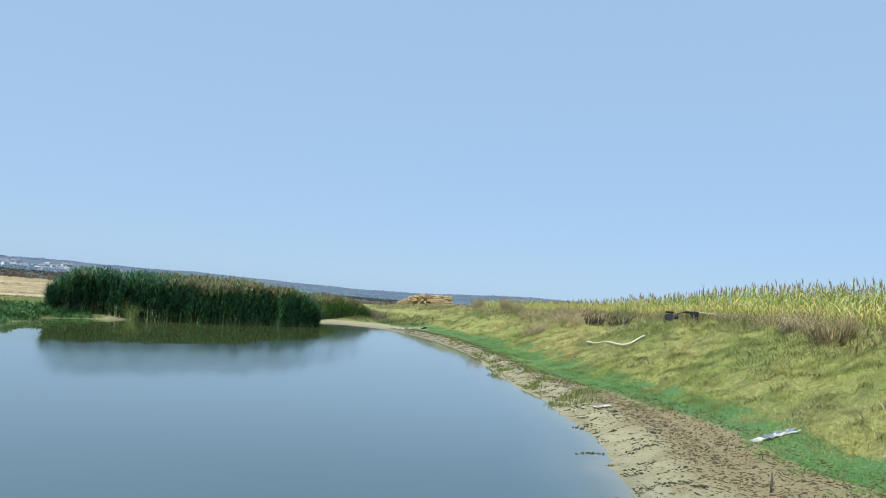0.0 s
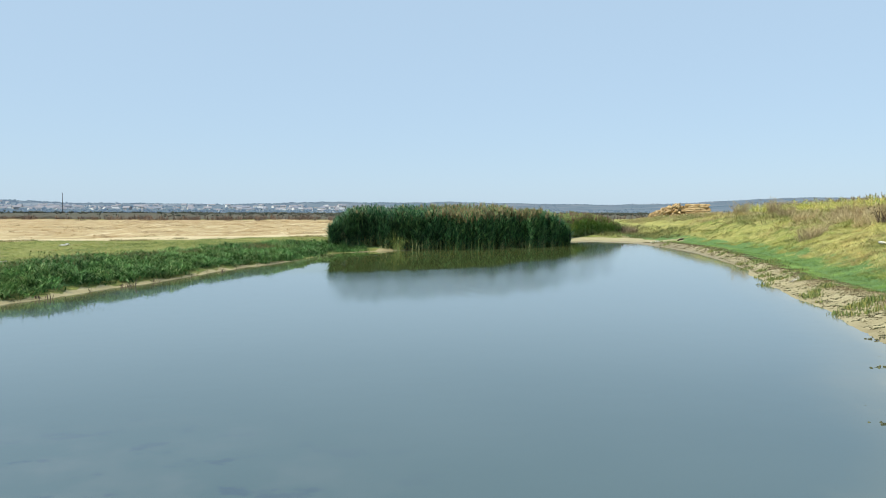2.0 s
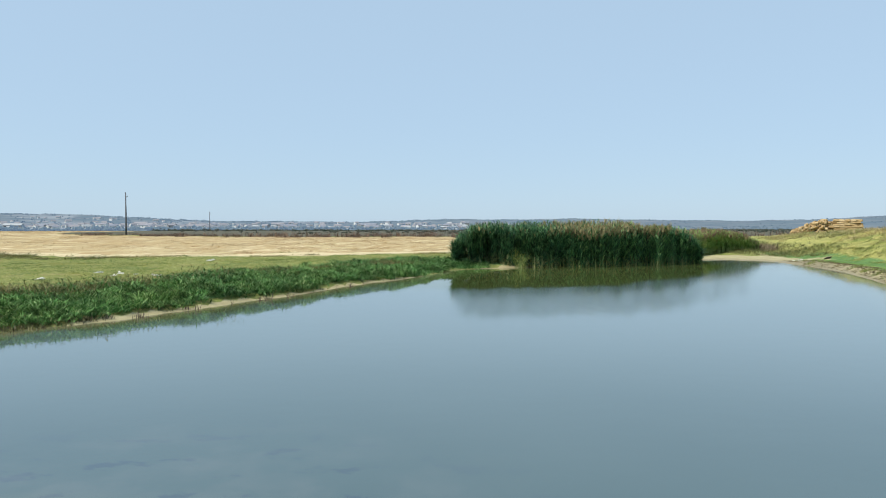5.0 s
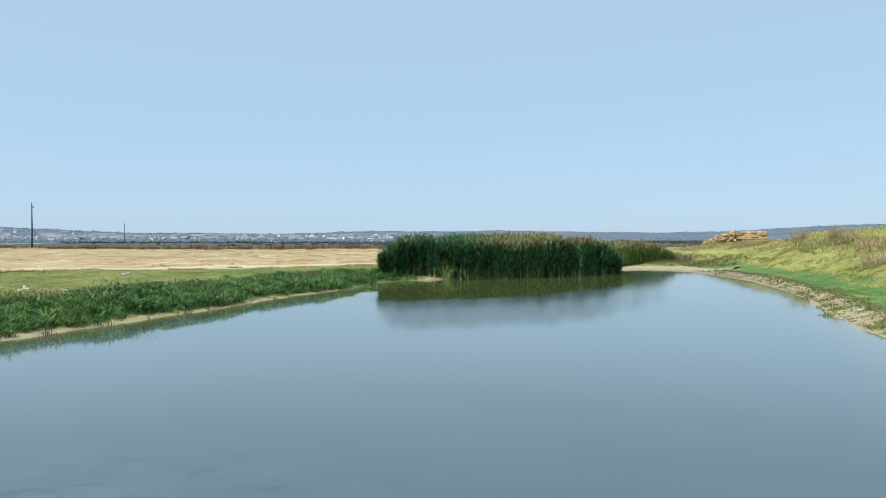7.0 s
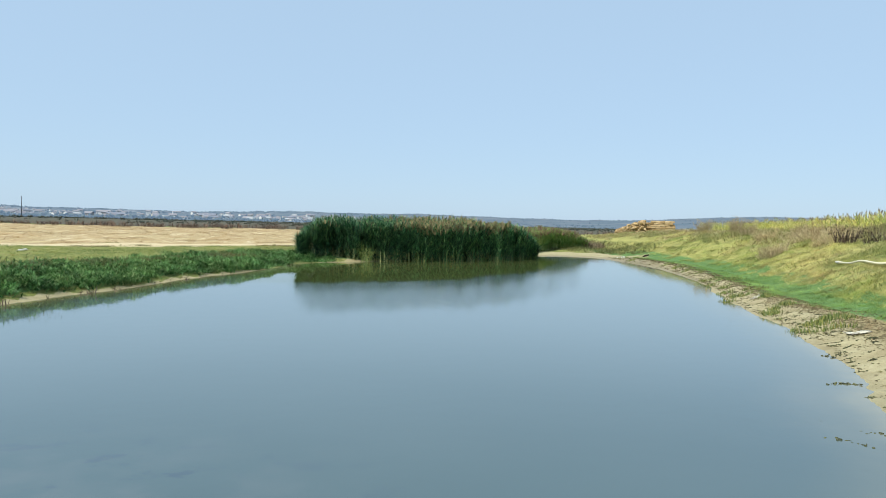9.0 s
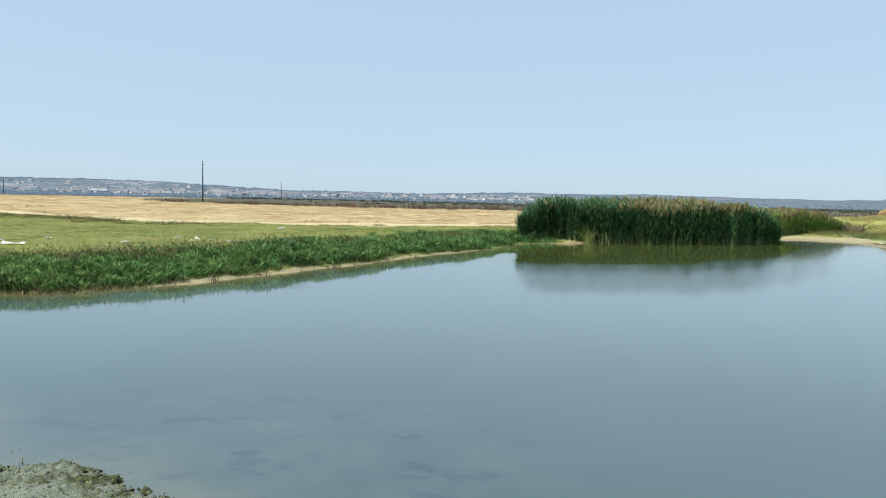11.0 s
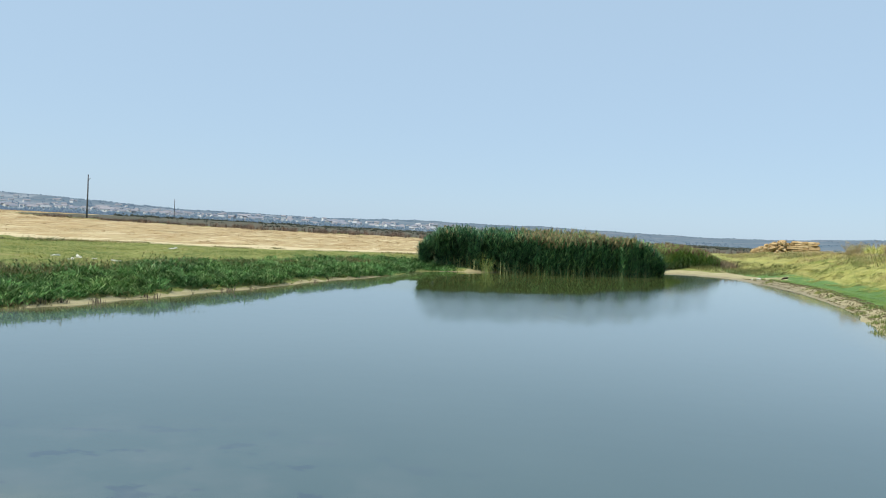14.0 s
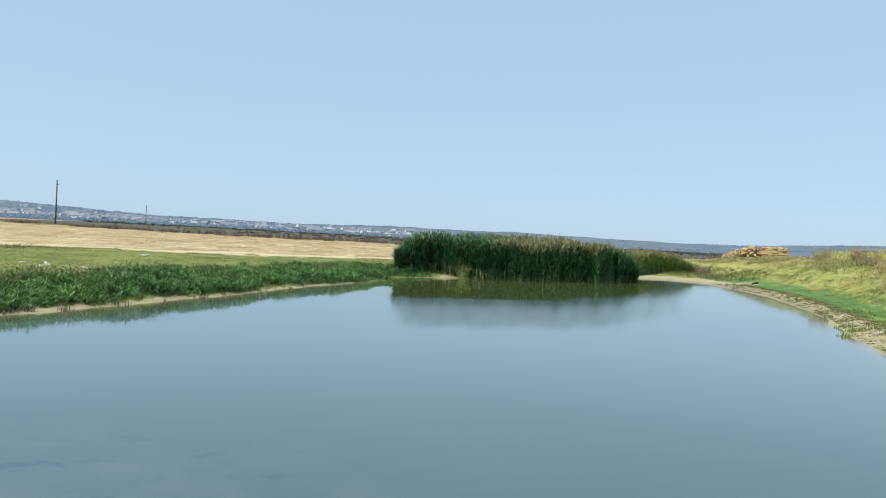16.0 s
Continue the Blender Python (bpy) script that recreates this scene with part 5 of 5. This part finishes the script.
def bent_pipe():
    """The bent white pipe that lies on the slope."""
    ctrl = ((23.7, 29.1), (23.3, 28.1), (22.75, 26.9), (22.2, 25.75), (22.0, 24.85), (22.15, 24.25), (22.7, 24.3), (23.45, 24.65))
    top = new("pipe", None)
    tagged(top, "bent white plastic pipe lying on the grassy slope", "pipe")
    pts = []
    for a, b in zip(ctrl, ctrl[1:]):
        for k in range(5):
            f = k / 5
            x, y = a[0] + (b[0] - a[0]) * f, a[1] + (b[1] - a[1]) * f
            pts.append((x, y, zland(x, y) + 0.10 + 0.04))
    sm = pts
    for _ in range(14):
        sm = [sm[0]] + [tuple((sm[i - 1][k] + 2 * sm[i][k] + sm[i + 1][k]) / 4 for k in range(3)) for i in range(1, len(sm) - 1)] + [sm[-1]]
    sm = [(x, y, max(z, zland(x, y) + 0.05)) for x, y, z in sm]
    part("barrel", tube_bm(sm, 0.048), M_PVC, top)
    x, y, z = sm[0]
    d = (Vector(sm[0]) - Vector(sm[2])).normalized()
    part("coupling", tube_bm([Vector(sm[1]), Vector(sm[0]) + d * 0.35 - Vector((0, 0, 0.04))], 0.065), M_PLASTIC, top, "white end coupling")


bent_pipe()


def water_pump():
    """A motor pump on a drawbar with a long delivery pole, on the crest."""
    x, y = 27.4, 26.2
    top = new("water_pump", None)
    z = zland(x, y)
    top.matrix_basis = pose(x, y, z - 0.12, 0, 0, -45) @ Matrix.Scale(0.8, 4)
    tagged(top, "black motor pump with a long pale pole, standing in dry weeds", "pump")
    # local x runs to the right as seen from the water
    part("engine", box_bm(0.56, 0.5, 0.42, (-0.85, 0, 0.42), 0.06), M_ENGINE, top, "dark grey engine block")
    part("fuel_tank", box_bm(0.55, 0.36, 0.14, (-0.85, 0, 0.74), 0.05), M_BLACK, top)
    part("pump_housing", tube_bm(((-0.52, 0, 0.5), (-0.28, 0, 0.5)), 0.17, 14), M_ENGINE, top)
    bm = bmesh.new()
    prof = ((-0.05, 0.78), (0.15, 0.92), (0.95, 0.90), (0.92, 0.22), (0.72, 0.26), (0.42, 0.74))
    vs = [[bm.verts.new((px, sy, pz)) for px, pz in prof] for sy in (-0.2, 0.2)]
    bm.faces.new(vs[0])
    bm.faces.new(vs[1][::-1])
    for i in range(6):
        bm.faces.new((vs[0][i], vs[1][i], vs[1][(i + 1) % 6], vs[0][(i + 1) % 6]))
    bmesh.ops.recalc_face_normals(bm, faces=bm.faces)
    bmesh.ops.bevel(bm, geom=bm.edges[:], offset=0.02, segments=1, affect='EDGES')
    part("hood", bm, M_BLACK, top, "black folded hood")
    part("drawbar", tube_bm(((-0.5, 0, 0.62), (-0.2, 0, 0.74), (0.1, 0, 0.85)), 0.035), M_BLACK, top)
    part("pole", tube_bm(((0.9, 0, 0.88), (2.1, 0.05, 0.86), (3.2, 0.1, 0.83)), [0.05, 0.045, 0.035]), M_PALEPOLE, top, "long pale wooden pole")
    for sx, sy in ((-1.1, -0.2), (-1.1, 0.2), (-0.6, -0.2), (-0.6, 0.2)):
        part("leg", box_bm(0.05, 0.05, 0.5, (sx, sy, 0.0), 0.008), M_BLACK, top)
    part("prop", tube_bm(((0.85, 0, -0.15), (0.85, 0, 0.5)), 0.03), M_BLACK, top)


water_pump()


def crumpled_bm(length, width, height, seed, n=26, k=10):
    """A crumpled, folded sheet with its own thickness."""
    rng = np.random.default_rng(seed)
    bm = bmesh.new()
    ph = rng.uniform(0, 6, 6)
    for lay, dz in ((0, 0.0), (1, 0.012)):
        grid = []
        for i in range(n):
            f = i / (n - 1)
            row = []
            for j in range(k):
                g = j / (k - 1) - 0.5
                w = width * (0.35 + 0.65 * abs(math.sin(3.1 * f + ph[0]))) * (1 - 0.5 * f)
                xx = (f - 0.5) * length + 0.05 * math.sin(9 * g + ph[1])
                yy = g * w + 0.12 * width * math.sin(7 * f + ph[2])
                zz = height * (0.12 + 0.6 * abs(math.sin(11 * f + 5 * g + ph[3])) * (0.5 + 0.5 * math.sin(4.5 * f + ph[4]))) * (1 - 2.6 * g * g) + 0.02 * math.sin(31 * f + 17 * g)
                wob = noise.noise(Vector((xx * 9, yy * 9, seed))) * 0.35 * height + noise.noise(Vector((xx * 25, yy * 25, seed))) * 0.15 * height
                row.append(bm.verts.new((xx + wob * 0.5, yy + wob * 0.4, max(zz * 0.8 + wob, 0.004) + dz)))
            grid.append(row)
        for i in range(n - 1):
            for j in range(k - 1):
                q = (grid[i][j], grid[i + 1][j], grid[i + 1][j + 1], grid[i][j + 1])
                bm.faces.new(q if lay else q[::-1])
        edge = [grid[i][0] for i in range(n)] + [grid[-1][j] for j in range(1, k)] + [grid[i][-1] for i in range(n - 2, -1, -1)] + [grid[0][j] for j in range(k - 2, 0, -1)]
        if lay == 0:
            low = edge
        else:
            for a, b, c, d in zip(low, low[1:] + low[:1], edge[1:] + edge[:1], edge):
                bm.faces.new((a, b, c, d))
    bmesh.ops.recalc_face_normals(bm, faces=bm.faces)
    return bm


def litter(name, label, x, y, yaw, bm, mat, category="litter", lift=0.02, group=""):
    me = bpy.data.meshes.new(name)
    bm.to_mesh(me)
    bm.free()
    me.materials.append(mat)
    ob = new(name, me)
    e = 0.3
    gx, gy = (zland(x + e, y) - zland(x - e, y)) / (2 * e), (zland(x, y + e) - zland(x, y - e)) / (2 * e)
    n = Vector((-gx, -gy, 1)).normalized()
    ob.matrix_basis = Matrix.Translation((x, y, max(zland(x, y), 0) + lift)) @ Vector((0, 0, 1)).rotation_difference(n).to_matrix().to_4x4() @ pose(0, 0, 0, 0, 0, yaw)
    return tagged(ob, label, category, group)


litter("plastic_sheet", "crumpled white plastic sheet on the edge of the grass", 13.0, 9.75, -68, crumpled_bm(1.05, 0.17, 0.13, 3, 34, 12), M_PLASTIC)
litter("plastic_sheet", "crumpled grey plastic scrap beside the white sheet", 13.08, 9.7, -62, crumpled_bm(0.6, 0.25, 0.16, 5, 14, 8), M_GREYSHEET)
litter("plastic_sheet", "torn white plastic lying on the mud", 13.4, 15.65, -20, crumpled_bm(0.5, 0.42, 0.04, 8, 18, 12), M_SOILED)
litter("plastic_bag", "small white plastic bag on the muddy shore", 16.44, 24.6, 0, crumpled_bm(0.3, 0.26, 0.13, 9, 10, 8), M_SOILED)
litter("plastic_sheet", "white plastic sheet lying on the meadow", -22.56, 25.4, 20, crumpled_bm(0.85, 0.45, 0.24, 12, 14, 8), M_PLASTIC)
litter("plastic_sheet", "torn white plastic sheet far out on the meadow", -35.39, 35.6, -10, crumpled_bm(1.1, 0.5, 0.3, 13, 14, 8), M_PLASTIC)
litter("plastic_sheet", "pale crumpled plastic near the sand bank", 26.6, 60.8, 10, crumpled_bm(0.8, 0.5, 0.22, 14, 12, 8), M_PLASTIC)
for i, (lx, ly, k) in enumerate(((-19.17, 27.91, 0.28), (-19.43, 32.69, 0.3), (-17.23, 30.26, 0.3), (-18.64, 33.32, 0.3), (-15.57, 30.99, 0.36), (-18.78, 44.89, 0.5), (-23.72, 28.8, 0.4), (-34.18, 36.8, 0.5), (-18.0, 32.2, 0.2), (-16.9, 31.6, 0.16), (-24.6, 27.0, 0.2), (-12.0, 37.5, 0.25), (-9.4, 40.5, 0.22))):
    litter("plastic_scrap", "small white plastic scrap on the meadow grass", lx, ly, 47 * i, crumpled_bm(k * 1.15, k * 0.75, k * 0.5, 30 + i, 8, 6), M_PLASTIC, lift=0.05, group="white scraps on the meadow")


def lone_stick(x, y, h, r, label, lean=(0.05, 0.02)):
    z = zland(x, y)
    top = new("stick", None)
    top.matrix_basis = pose(x, y, z)
    tagged(top, label, "stick")
    part("shaft", tube_bm(((0, 0, -0.1), (lean[0] * h * 0.5, 0, h * 0.5), (lean[0] * h, lean[1] * h, h)), [r, r * 0.9, r * 0.6], 7), M_WOODPOLE, top)
    part("twig", tube_bm(((lean[0] * h * 0.5, 0, h * 0.5), (lean[0] * h * 0.5 + 0.08, 0.02, h * 0.75)), [r * 0.5, r * 0.3], 6), M_WOODPOLE, top)


lone_stick(10.16, 7.64, 0.32, 0.018, "thin dark stick standing in the mud")
lone_stick(-8.9, 27.3, 0.35, 0.02, "short dark stake at the water's edge", (0.2, 0.1))
# unidentified black lump on the shore, modelled as a log
litter("driftwood", "dark unidentified lump on the muddy shore", 28.2, 58.9, 15, tube_bm(((-0.3, 0, 0.06), (-0.05, 0.03, 0.09), (0.25, -0.03, 0.06), (0.4, 0.05, 0.12)), [0.06, 0.09, 0.08, 0.03], 8), M_DARKLUMP := plain("dark_lump", (0.05, 0.04, 0.03), 0.9, 0.2), "driftwood")


# ---------------------------------------------------------------- straw bales
def bale_material():
    m = Mat("straw_bale", 0.9, 0.15)
    rnd = m.n("ShaderNodeObjectInfo").outputs["Random"]
    c = m.ramp(rnd, (0.0, (0.36, 0.25, 0.13)), (0.6, (0.50, 0.37, 0.21)), (1.0, (0.62, 0.49, 0.31)))
    c = m.mix(m.ramp(m.noise(9, 5, 0.7, m.place(0.5, 2, 2, False)), (0.35, 0.5), (0.65, 0.0)), c, (0.22, 0.14, 0.05))
    m.color(c)
    m.bump(m.noise(18, 5, 0.7, m.place(0.4, 2, 2, False)), 0.8, 0.05)
    return m.m


def bale_stack():
    mat = bale_material()
    cx, cy = 53.6, 113.0
    z = zland(cx, cy)
    top = new("straw_bale_stack", None)
    top.matrix_basis = pose(cx - 0.2, cy, z + 0.3, 0, 0, -25) @ Matrix.Scale(0.88, 4)
    tagged(top, "stack of golden straw bales, slumped at one end", "straw bales")
    shapes = []
    for v in range(4):
        bm = box_bm(0.98, 0.52, 0.40, bevel=0.07)
        for ve in bm.verts:
            ve.co += Vector(noise.noise_vector(ve.co * 3 + Vector((v * 7, 0, 0)))) * 0.1
        me = bpy.data.meshes.new("bale")
        bm.to_mesh(me)
        bm.free()
        me.materials.append(mat)
        shapes.append(me)
    rnd = random.Random(5)

    def bale(x, y, zz, rx=0, ry=0, rz=0):
        ob = new("bale", shapes[rnd.randrange(4)])
        ob.parent = top
        ob.matrix_basis = pose(x, y, zz, rx, ry, rz)
    for row in range(7):
        shift = rnd.uniform(-0.5, 0.5)
        for col in range(7):
            for dep in range(3):
                if (row == 6 and col < 2) or rnd.random() < 0.03:
                    continue
                x = col * 0.92 + shift * 0.6 - 0.1 + rnd.uniform(-0.06, 0.06)
                bale(x, dep * 0.5 + rnd.uniform(-0.14, 0.14), 0.2 + row * 0.375 + rnd.uniform(-0.03, 0.03), rnd.uniform(-5, 5), rnd.uniform(-6, 6), rnd.uniform(-12, 12))
    for k in range(240):
        f = rnd.random()
        x = 0.3 - 5.3 * f
        hh = (1 - f) ** 0.7 * 2.4 * rnd.random()
        bale(x, rnd.uniform(-0.9, 1.5), 0.22 + hh, rnd.uniform(-35, 35), rnd.uniform(-35, 35), rnd.uniform(0, 180))


bale_stack()


# ---------------------------------------------------------------- utility poles
def utility_pole(x, y, h):
    z = zland(x, y)
    top = new("utility_pole", None)
    top.matrix_basis = pose(x, y, z, 0, 0, 25)
    tagged(top, "tall weathered wooden utility pole beyond the straw field", "utility pole", "utility poles")
    part("shaft", tube_bm(((0, 0, -0.3), (0.02, 0, h * 0.5), (0, 0, h)), [0.17, 0.14, 0.11], 10), M_GREYPOLE, top)
    arm = part("crossarm", box_bm(0.5, 0.08, 0.08, (0.12, 0.14, h - 0.9), 0.012), M_WOODPOLE, top)
    for k in (-0.06, 0.3):
        part("insulator", tube_bm(((k, 0.14, h - 0.85), (k, 0.14, h - 0.74), (k, 0.14, h - 0.62)), [0.05, 0.075, 0.035], 8), M_CERAMIC, arm)


for px, py in ((-72.5, 132), (-124, 296), (-246, 272)):
    utility_pole(px, py, 8.5)


# ---------------------------------------------------------------- the village on the hillside
M_WALLS = [plain("house_wall_white", (0.66, 0.66, 0.65), 0.9, 0.2, 0, 0.1, 0.3), plain("house_wall_cream", (0.54, 0.53, 0.49), 0.9, 0.2, 0, 0.1, 0.3), plain("house_wall_grey", (0.34, 0.33, 0.32), 0.9, 0.2, 0, 0.1, 0.3)]
# the first two roof colours carry distance haze: greyed and blued
M_ROOFS = [plain("roof_haze_grey", (0.27, 0.27, 0.30), 0.9, 0.2, 0, 0.25, 0.5), plain("roof_haze_blue", (0.22, 0.24, 0.29), 0.9, 0.2, 0, 0.25, 0.5), plain("roof_metal", (0.36, 0.38, 0.40), 0.5, 0.4, 0, 0.2, 0.5)]
M_PANE = plain("window_pane", (0.04, 0.05, 0.06), 0.2, 0.5)


def house_parts(L, W, H, roof_h):
    """Meshes of one gabled house: wall body, roof, window, chimney."""
    bm = bmesh.new()
    v = [bm.verts.new((sx * L / 2, sy * W / 2, z)) for z in (-3, H) for sx, sy in ((-1, -1), (1, -1), (1, 1), (-1, 1))]
    g = [bm.verts.new((sx * L / 2, 0, H + roof_h)) for sx in (-1, 1)]
    for f in ((0, 1, 5, 4), (2, 3, 7, 6)):
        bm.faces.new([v[i] for i in f])
    bm.faces.new((v[1], v[2], v[6], g[1], v[5]))
    bm.faces.new((v[3], v[0], v[4], g[0], v[7]))
    bmesh.ops.recalc_face_normals(bm, faces=bm.faces)
    wall = bpy.data.meshes.new("wall")
    bm.to_mesh(wall)
    bm.free()
    bm = bmesh.new()
    o = 0.5
    for sy in (-1, 1):
        a = [bm.verts.new((sx * (L / 2 + o), sy * (W / 2 + o), H - 0.35 + dz)) for sx in (-1, 1) for dz in (0, 0.3)]
        b = [bm.verts.new((sx * (L / 2 + o), 0, H + roof_h + 0.05 + dz)) for sx in (-1, 1) for dz in (0, 0.3)]
        for f in ((a[1], a[3], b[3], b[1]), (a[0], a[2], b[2], b[0]), (a[0], a[1], a[3], a[2]), (a[0], a[1], b[1], b[0]), (a[2], a[3], b[3], b[2])):
            bm.faces.new(f)
    bmesh.ops.recalc_face_normals(bm, faces=bm.faces)
    roof = bpy.data.meshes.new("roof")
    bm.to_mesh(roof)
    bm.free()
    bm = box_bm(1.2, 0.12, 1.4, bevel=0)
    win = bpy.data.meshes.new("window")
    bm.to_mesh(win)
    bm.free()
    win.materials.append(M_PANE)
    bm = box_bm(0.7, 0.7, 2.0, bevel=0)
    chim = bpy.data.meshes.new("chimney")
    bm.to_mesh(chim)
    bm.free()
    return wall, roof, win, chim, L, W, H, roof_h


def village():
    kinds = [house_parts(11, 8, 3.4, 2.4), house_parts(9, 9, 5.6, 2.2), house_parts(14, 8, 3.2, 2.6), house_parts(24, 11, 5, 2.5)]
    rnd = random.Random(11)
    colours = ("white", "cream", "grey"), ("haze-grey", "haze-blue", "metal")
    made = {}
    plots = []
    for k in range(480):
        az = -46 + 46 * rnd.random() ** 1.15 if k < 455 else rnd.uniform(-2, 4)
        r = 1080 + 900 * rnd.random() ** 1.4 if az < -20 else 1080 + 520 * rnd.random() ** 1.4
        i = 3 if rnd.random() < 0.06 else rnd.randrange(3)
        wi, ri = rnd.choice((0, 0, 0, 0, 0, 1, 2)), rnd.choice((0, 0, 0, 1, 1, 2))
        z = float(hill(np.array([az]), np.array([float(r)]))[0])
        m = pose(r * math.sin(radians(az)), r * math.cos(radians(az)), max(z, 1.2) - 0.1, 0, 0, rnd.uniform(-40, 40) - az) @ Matrix.Scale(rnd.choice((0.45, 0.55, 0.7, 0.95)), 4)
        plots.append((r, i, wi, ri, m))
    plots.sort(key=lambda q: q[0])
    far_walls, far_roofs = bmesh.new(), bmesh.new()
    for n, (r, i, wi, ri, m) in enumerate(plots):
        wall, roof, win, chim, L, W, H, rh = kinds[i]
        if n >= 300:
            for bm, me in ((far_walls, wall), (far_roofs, roof)):
                one = me.copy()
                one.transform(m)
                bm.from_mesh(one)
                bpy.data.meshes.remove(one)
            continue
        if (i, wi, ri) not in made:
            w2, r2 = wall.copy(), roof.copy()
            w2.materials.append(M_WALLS[wi])
            r2.materials.append(M_ROOFS[ri])
            c2 = chim.copy()
            c2.materials.append(M_WALLS[1])
            made[i, wi, ri] = (w2, r2, c2)
        w2, r2, c2 = made[i, wi, ri]
        top = new("house", None)
        top.matrix_basis = m
        tagged(top, f"distant {colours[0][wi]} village house with a {colours[1][ri]} roof", "house", "village houses")
        body = new("wall", w2)
        body.parent = top
        rf = new("roof", r2)
        rf.parent = top
        ch = new("chimney", c2)
        ch.parent = rf
        ch.matrix_basis = pose(L * 0.22, W * 0.12, H + rh)
        for wx in ((-0.3, 0.3) if i < 3 else (-0.36, -0.12, 0.12, 0.36)):
            wo = new("window", win)
            wo.parent = body
            wo.matrix_basis = pose(wx * L, -W / 2, H * 0.55)
    top = tagged(new("far_houses", None), "farthest pale houses scattered over the village slope", "houses", kind="stuff")
    tagged(part("walls", far_walls, M_WALLS[0], top), kind="stuff")
    tagged(part("roofs", far_roofs, M_ROOFS[0], top), kind="stuff")


village()


def far_woods():
    """Trees and thickets on the hills, row behind row."""
    m = Mat("haze_glow_leaf", 1.0, 0.0)
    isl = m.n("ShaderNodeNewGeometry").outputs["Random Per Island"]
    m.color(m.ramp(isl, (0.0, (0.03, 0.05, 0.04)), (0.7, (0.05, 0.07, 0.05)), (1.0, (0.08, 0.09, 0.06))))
    # the hills' blue haze again, put into the trees as glow
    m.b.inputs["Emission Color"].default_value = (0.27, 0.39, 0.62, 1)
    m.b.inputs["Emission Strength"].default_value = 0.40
    n = 9500
    az = RNG.uniform(-48, 45, n)
    r = 1000 + 2150 * RNG.uniform(0, 1, n) ** 0.8
    ridge = RNG.uniform(0, 1, n) < 0.5
    low = RNG.uniform(0, 1, n) < np.interp(az, (-10, 2), (0.3, 0.1))
    r = np.where(low, 930 + RNG.uniform(0, 140, n), r)
    r = np.where(ridge, 3120 - 620 * RNG.uniform(0, 1, n) ** 1.6, r)
    small = np.where(ridge, 0.55, 0.8)
    clump = vnoise(np.radians(az) * 1500, r, 130, 61) > -0.15
    sel = (clump & (RNG.uniform(0, 1, n) < 0.6)) | (ridge & (vnoise(az, r / 400, 0.7, 62) > -0.45)) | low
    az, r, small = az[sel], r[sel], small[sel]
    z = hill(az, r)
    x, y = r * np.sin(np.radians(az)), r * np.cos(np.radians(az))
    per = 4
    k = len(az) * per
    size = np.repeat(RNG.uniform(3.0, 6, len(az)) * small * np.interp(az, (-10, 5), (1.25, 0.7)), per)
    c = np.column_stack([np.repeat(x, per), np.repeat(y, per), np.repeat(z, per)]) + RNG.normal(0, 1, (k, 3)) * size[:, None] * np.array([0.45, 0.45, 0.22]) + np.array([0, 0, 1]) * size[:, None] * 0.45
    octa = np.array([(1, 0, 0), (0, 1, 0), (-1, 0, 0), (0, -1, 0), (0, 0, 1.1), (0, 0, -1.1)])
    tri = np.array([(0, 1, 4), (1, 2, 4), (2, 3, 4), (3, 0, 4), (1, 0, 5), (2, 1, 5), (3, 2, 5), (0, 3, 5)])
    V = octa[None] * RNG.uniform(0.6, 1.3, (k, 6, 1)) * (size * 0.38)[:, None, None] + c[:, None]
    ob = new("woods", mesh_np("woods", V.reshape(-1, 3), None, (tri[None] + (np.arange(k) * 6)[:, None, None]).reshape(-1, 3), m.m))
    tagged(ob, "trees and thickets blued by a haze glow", kind="stuff")
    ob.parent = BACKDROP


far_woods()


def field_bushes():
    """Thickets on the plain between the dry stems and the village."""
    m = Mat("thicket_leaf", 1.0, 0.0)
    isl = m.n("ShaderNodeNewGeometry").outputs["Random Per Island"]
    m.color(m.ramp(isl, (0.0, (0.045, 0.06, 0.05)), (0.7, (0.08, 0.09, 0.075)), (1.0, (0.13, 0.125, 0.10))))
    n = 2000
    az, r = RNG.uniform(-27, 38, n), 190 + 600 * RNG.uniform(0, 1, n) ** 0.8
    keep = vnoise(az, r / 60, 0.8, 64) > -0.25
    az, r = az[keep], r[keep]
    x, y = r * np.sin(np.radians(az)), r * np.cos(np.radians(az))
    per = 6
    k = len(az) * per
    size = np.repeat(RNG.uniform(0.5, 1.3, len(az)) * np.interp(r, (190, 500), (0.8, 1.5)), per)
    c = np.column_stack([np.repeat(x, per), np.repeat(y, per), np.repeat(land(x, y), per)]) + RNG.normal(0, 1, (k, 3)) * size[:, None] * np.array([0.6, 0.6, 0.16]) + np.array([0, 0, 0.32]) * size[:, None]
    octa = np.array([(1, 0, 0), (0, 1, 0), (-1, 0, 0), (0, -1, 0), (0, 0, 1.1), (0, 0, -1.1)])
    tri = np.array([(0, 1, 4), (1, 2, 4), (2, 3, 4), (3, 0, 4), (1, 0, 5), (2, 1, 5), (3, 2, 5), (0, 3, 5)])
    V = octa[None] * RNG.uniform(0.6, 1.3, (k, 6, 1)) * (size * 0.3)[:, None, None] + c[:, None]
    stuff("field_bushes", "low grey-green thickets on the plain before the village", "bushes", V.reshape(-1, 3), (tri[None] + (np.arange(k) * 6)[:, None, None]).reshape(-1, 3), m.m, tris=True)


field_bushes()
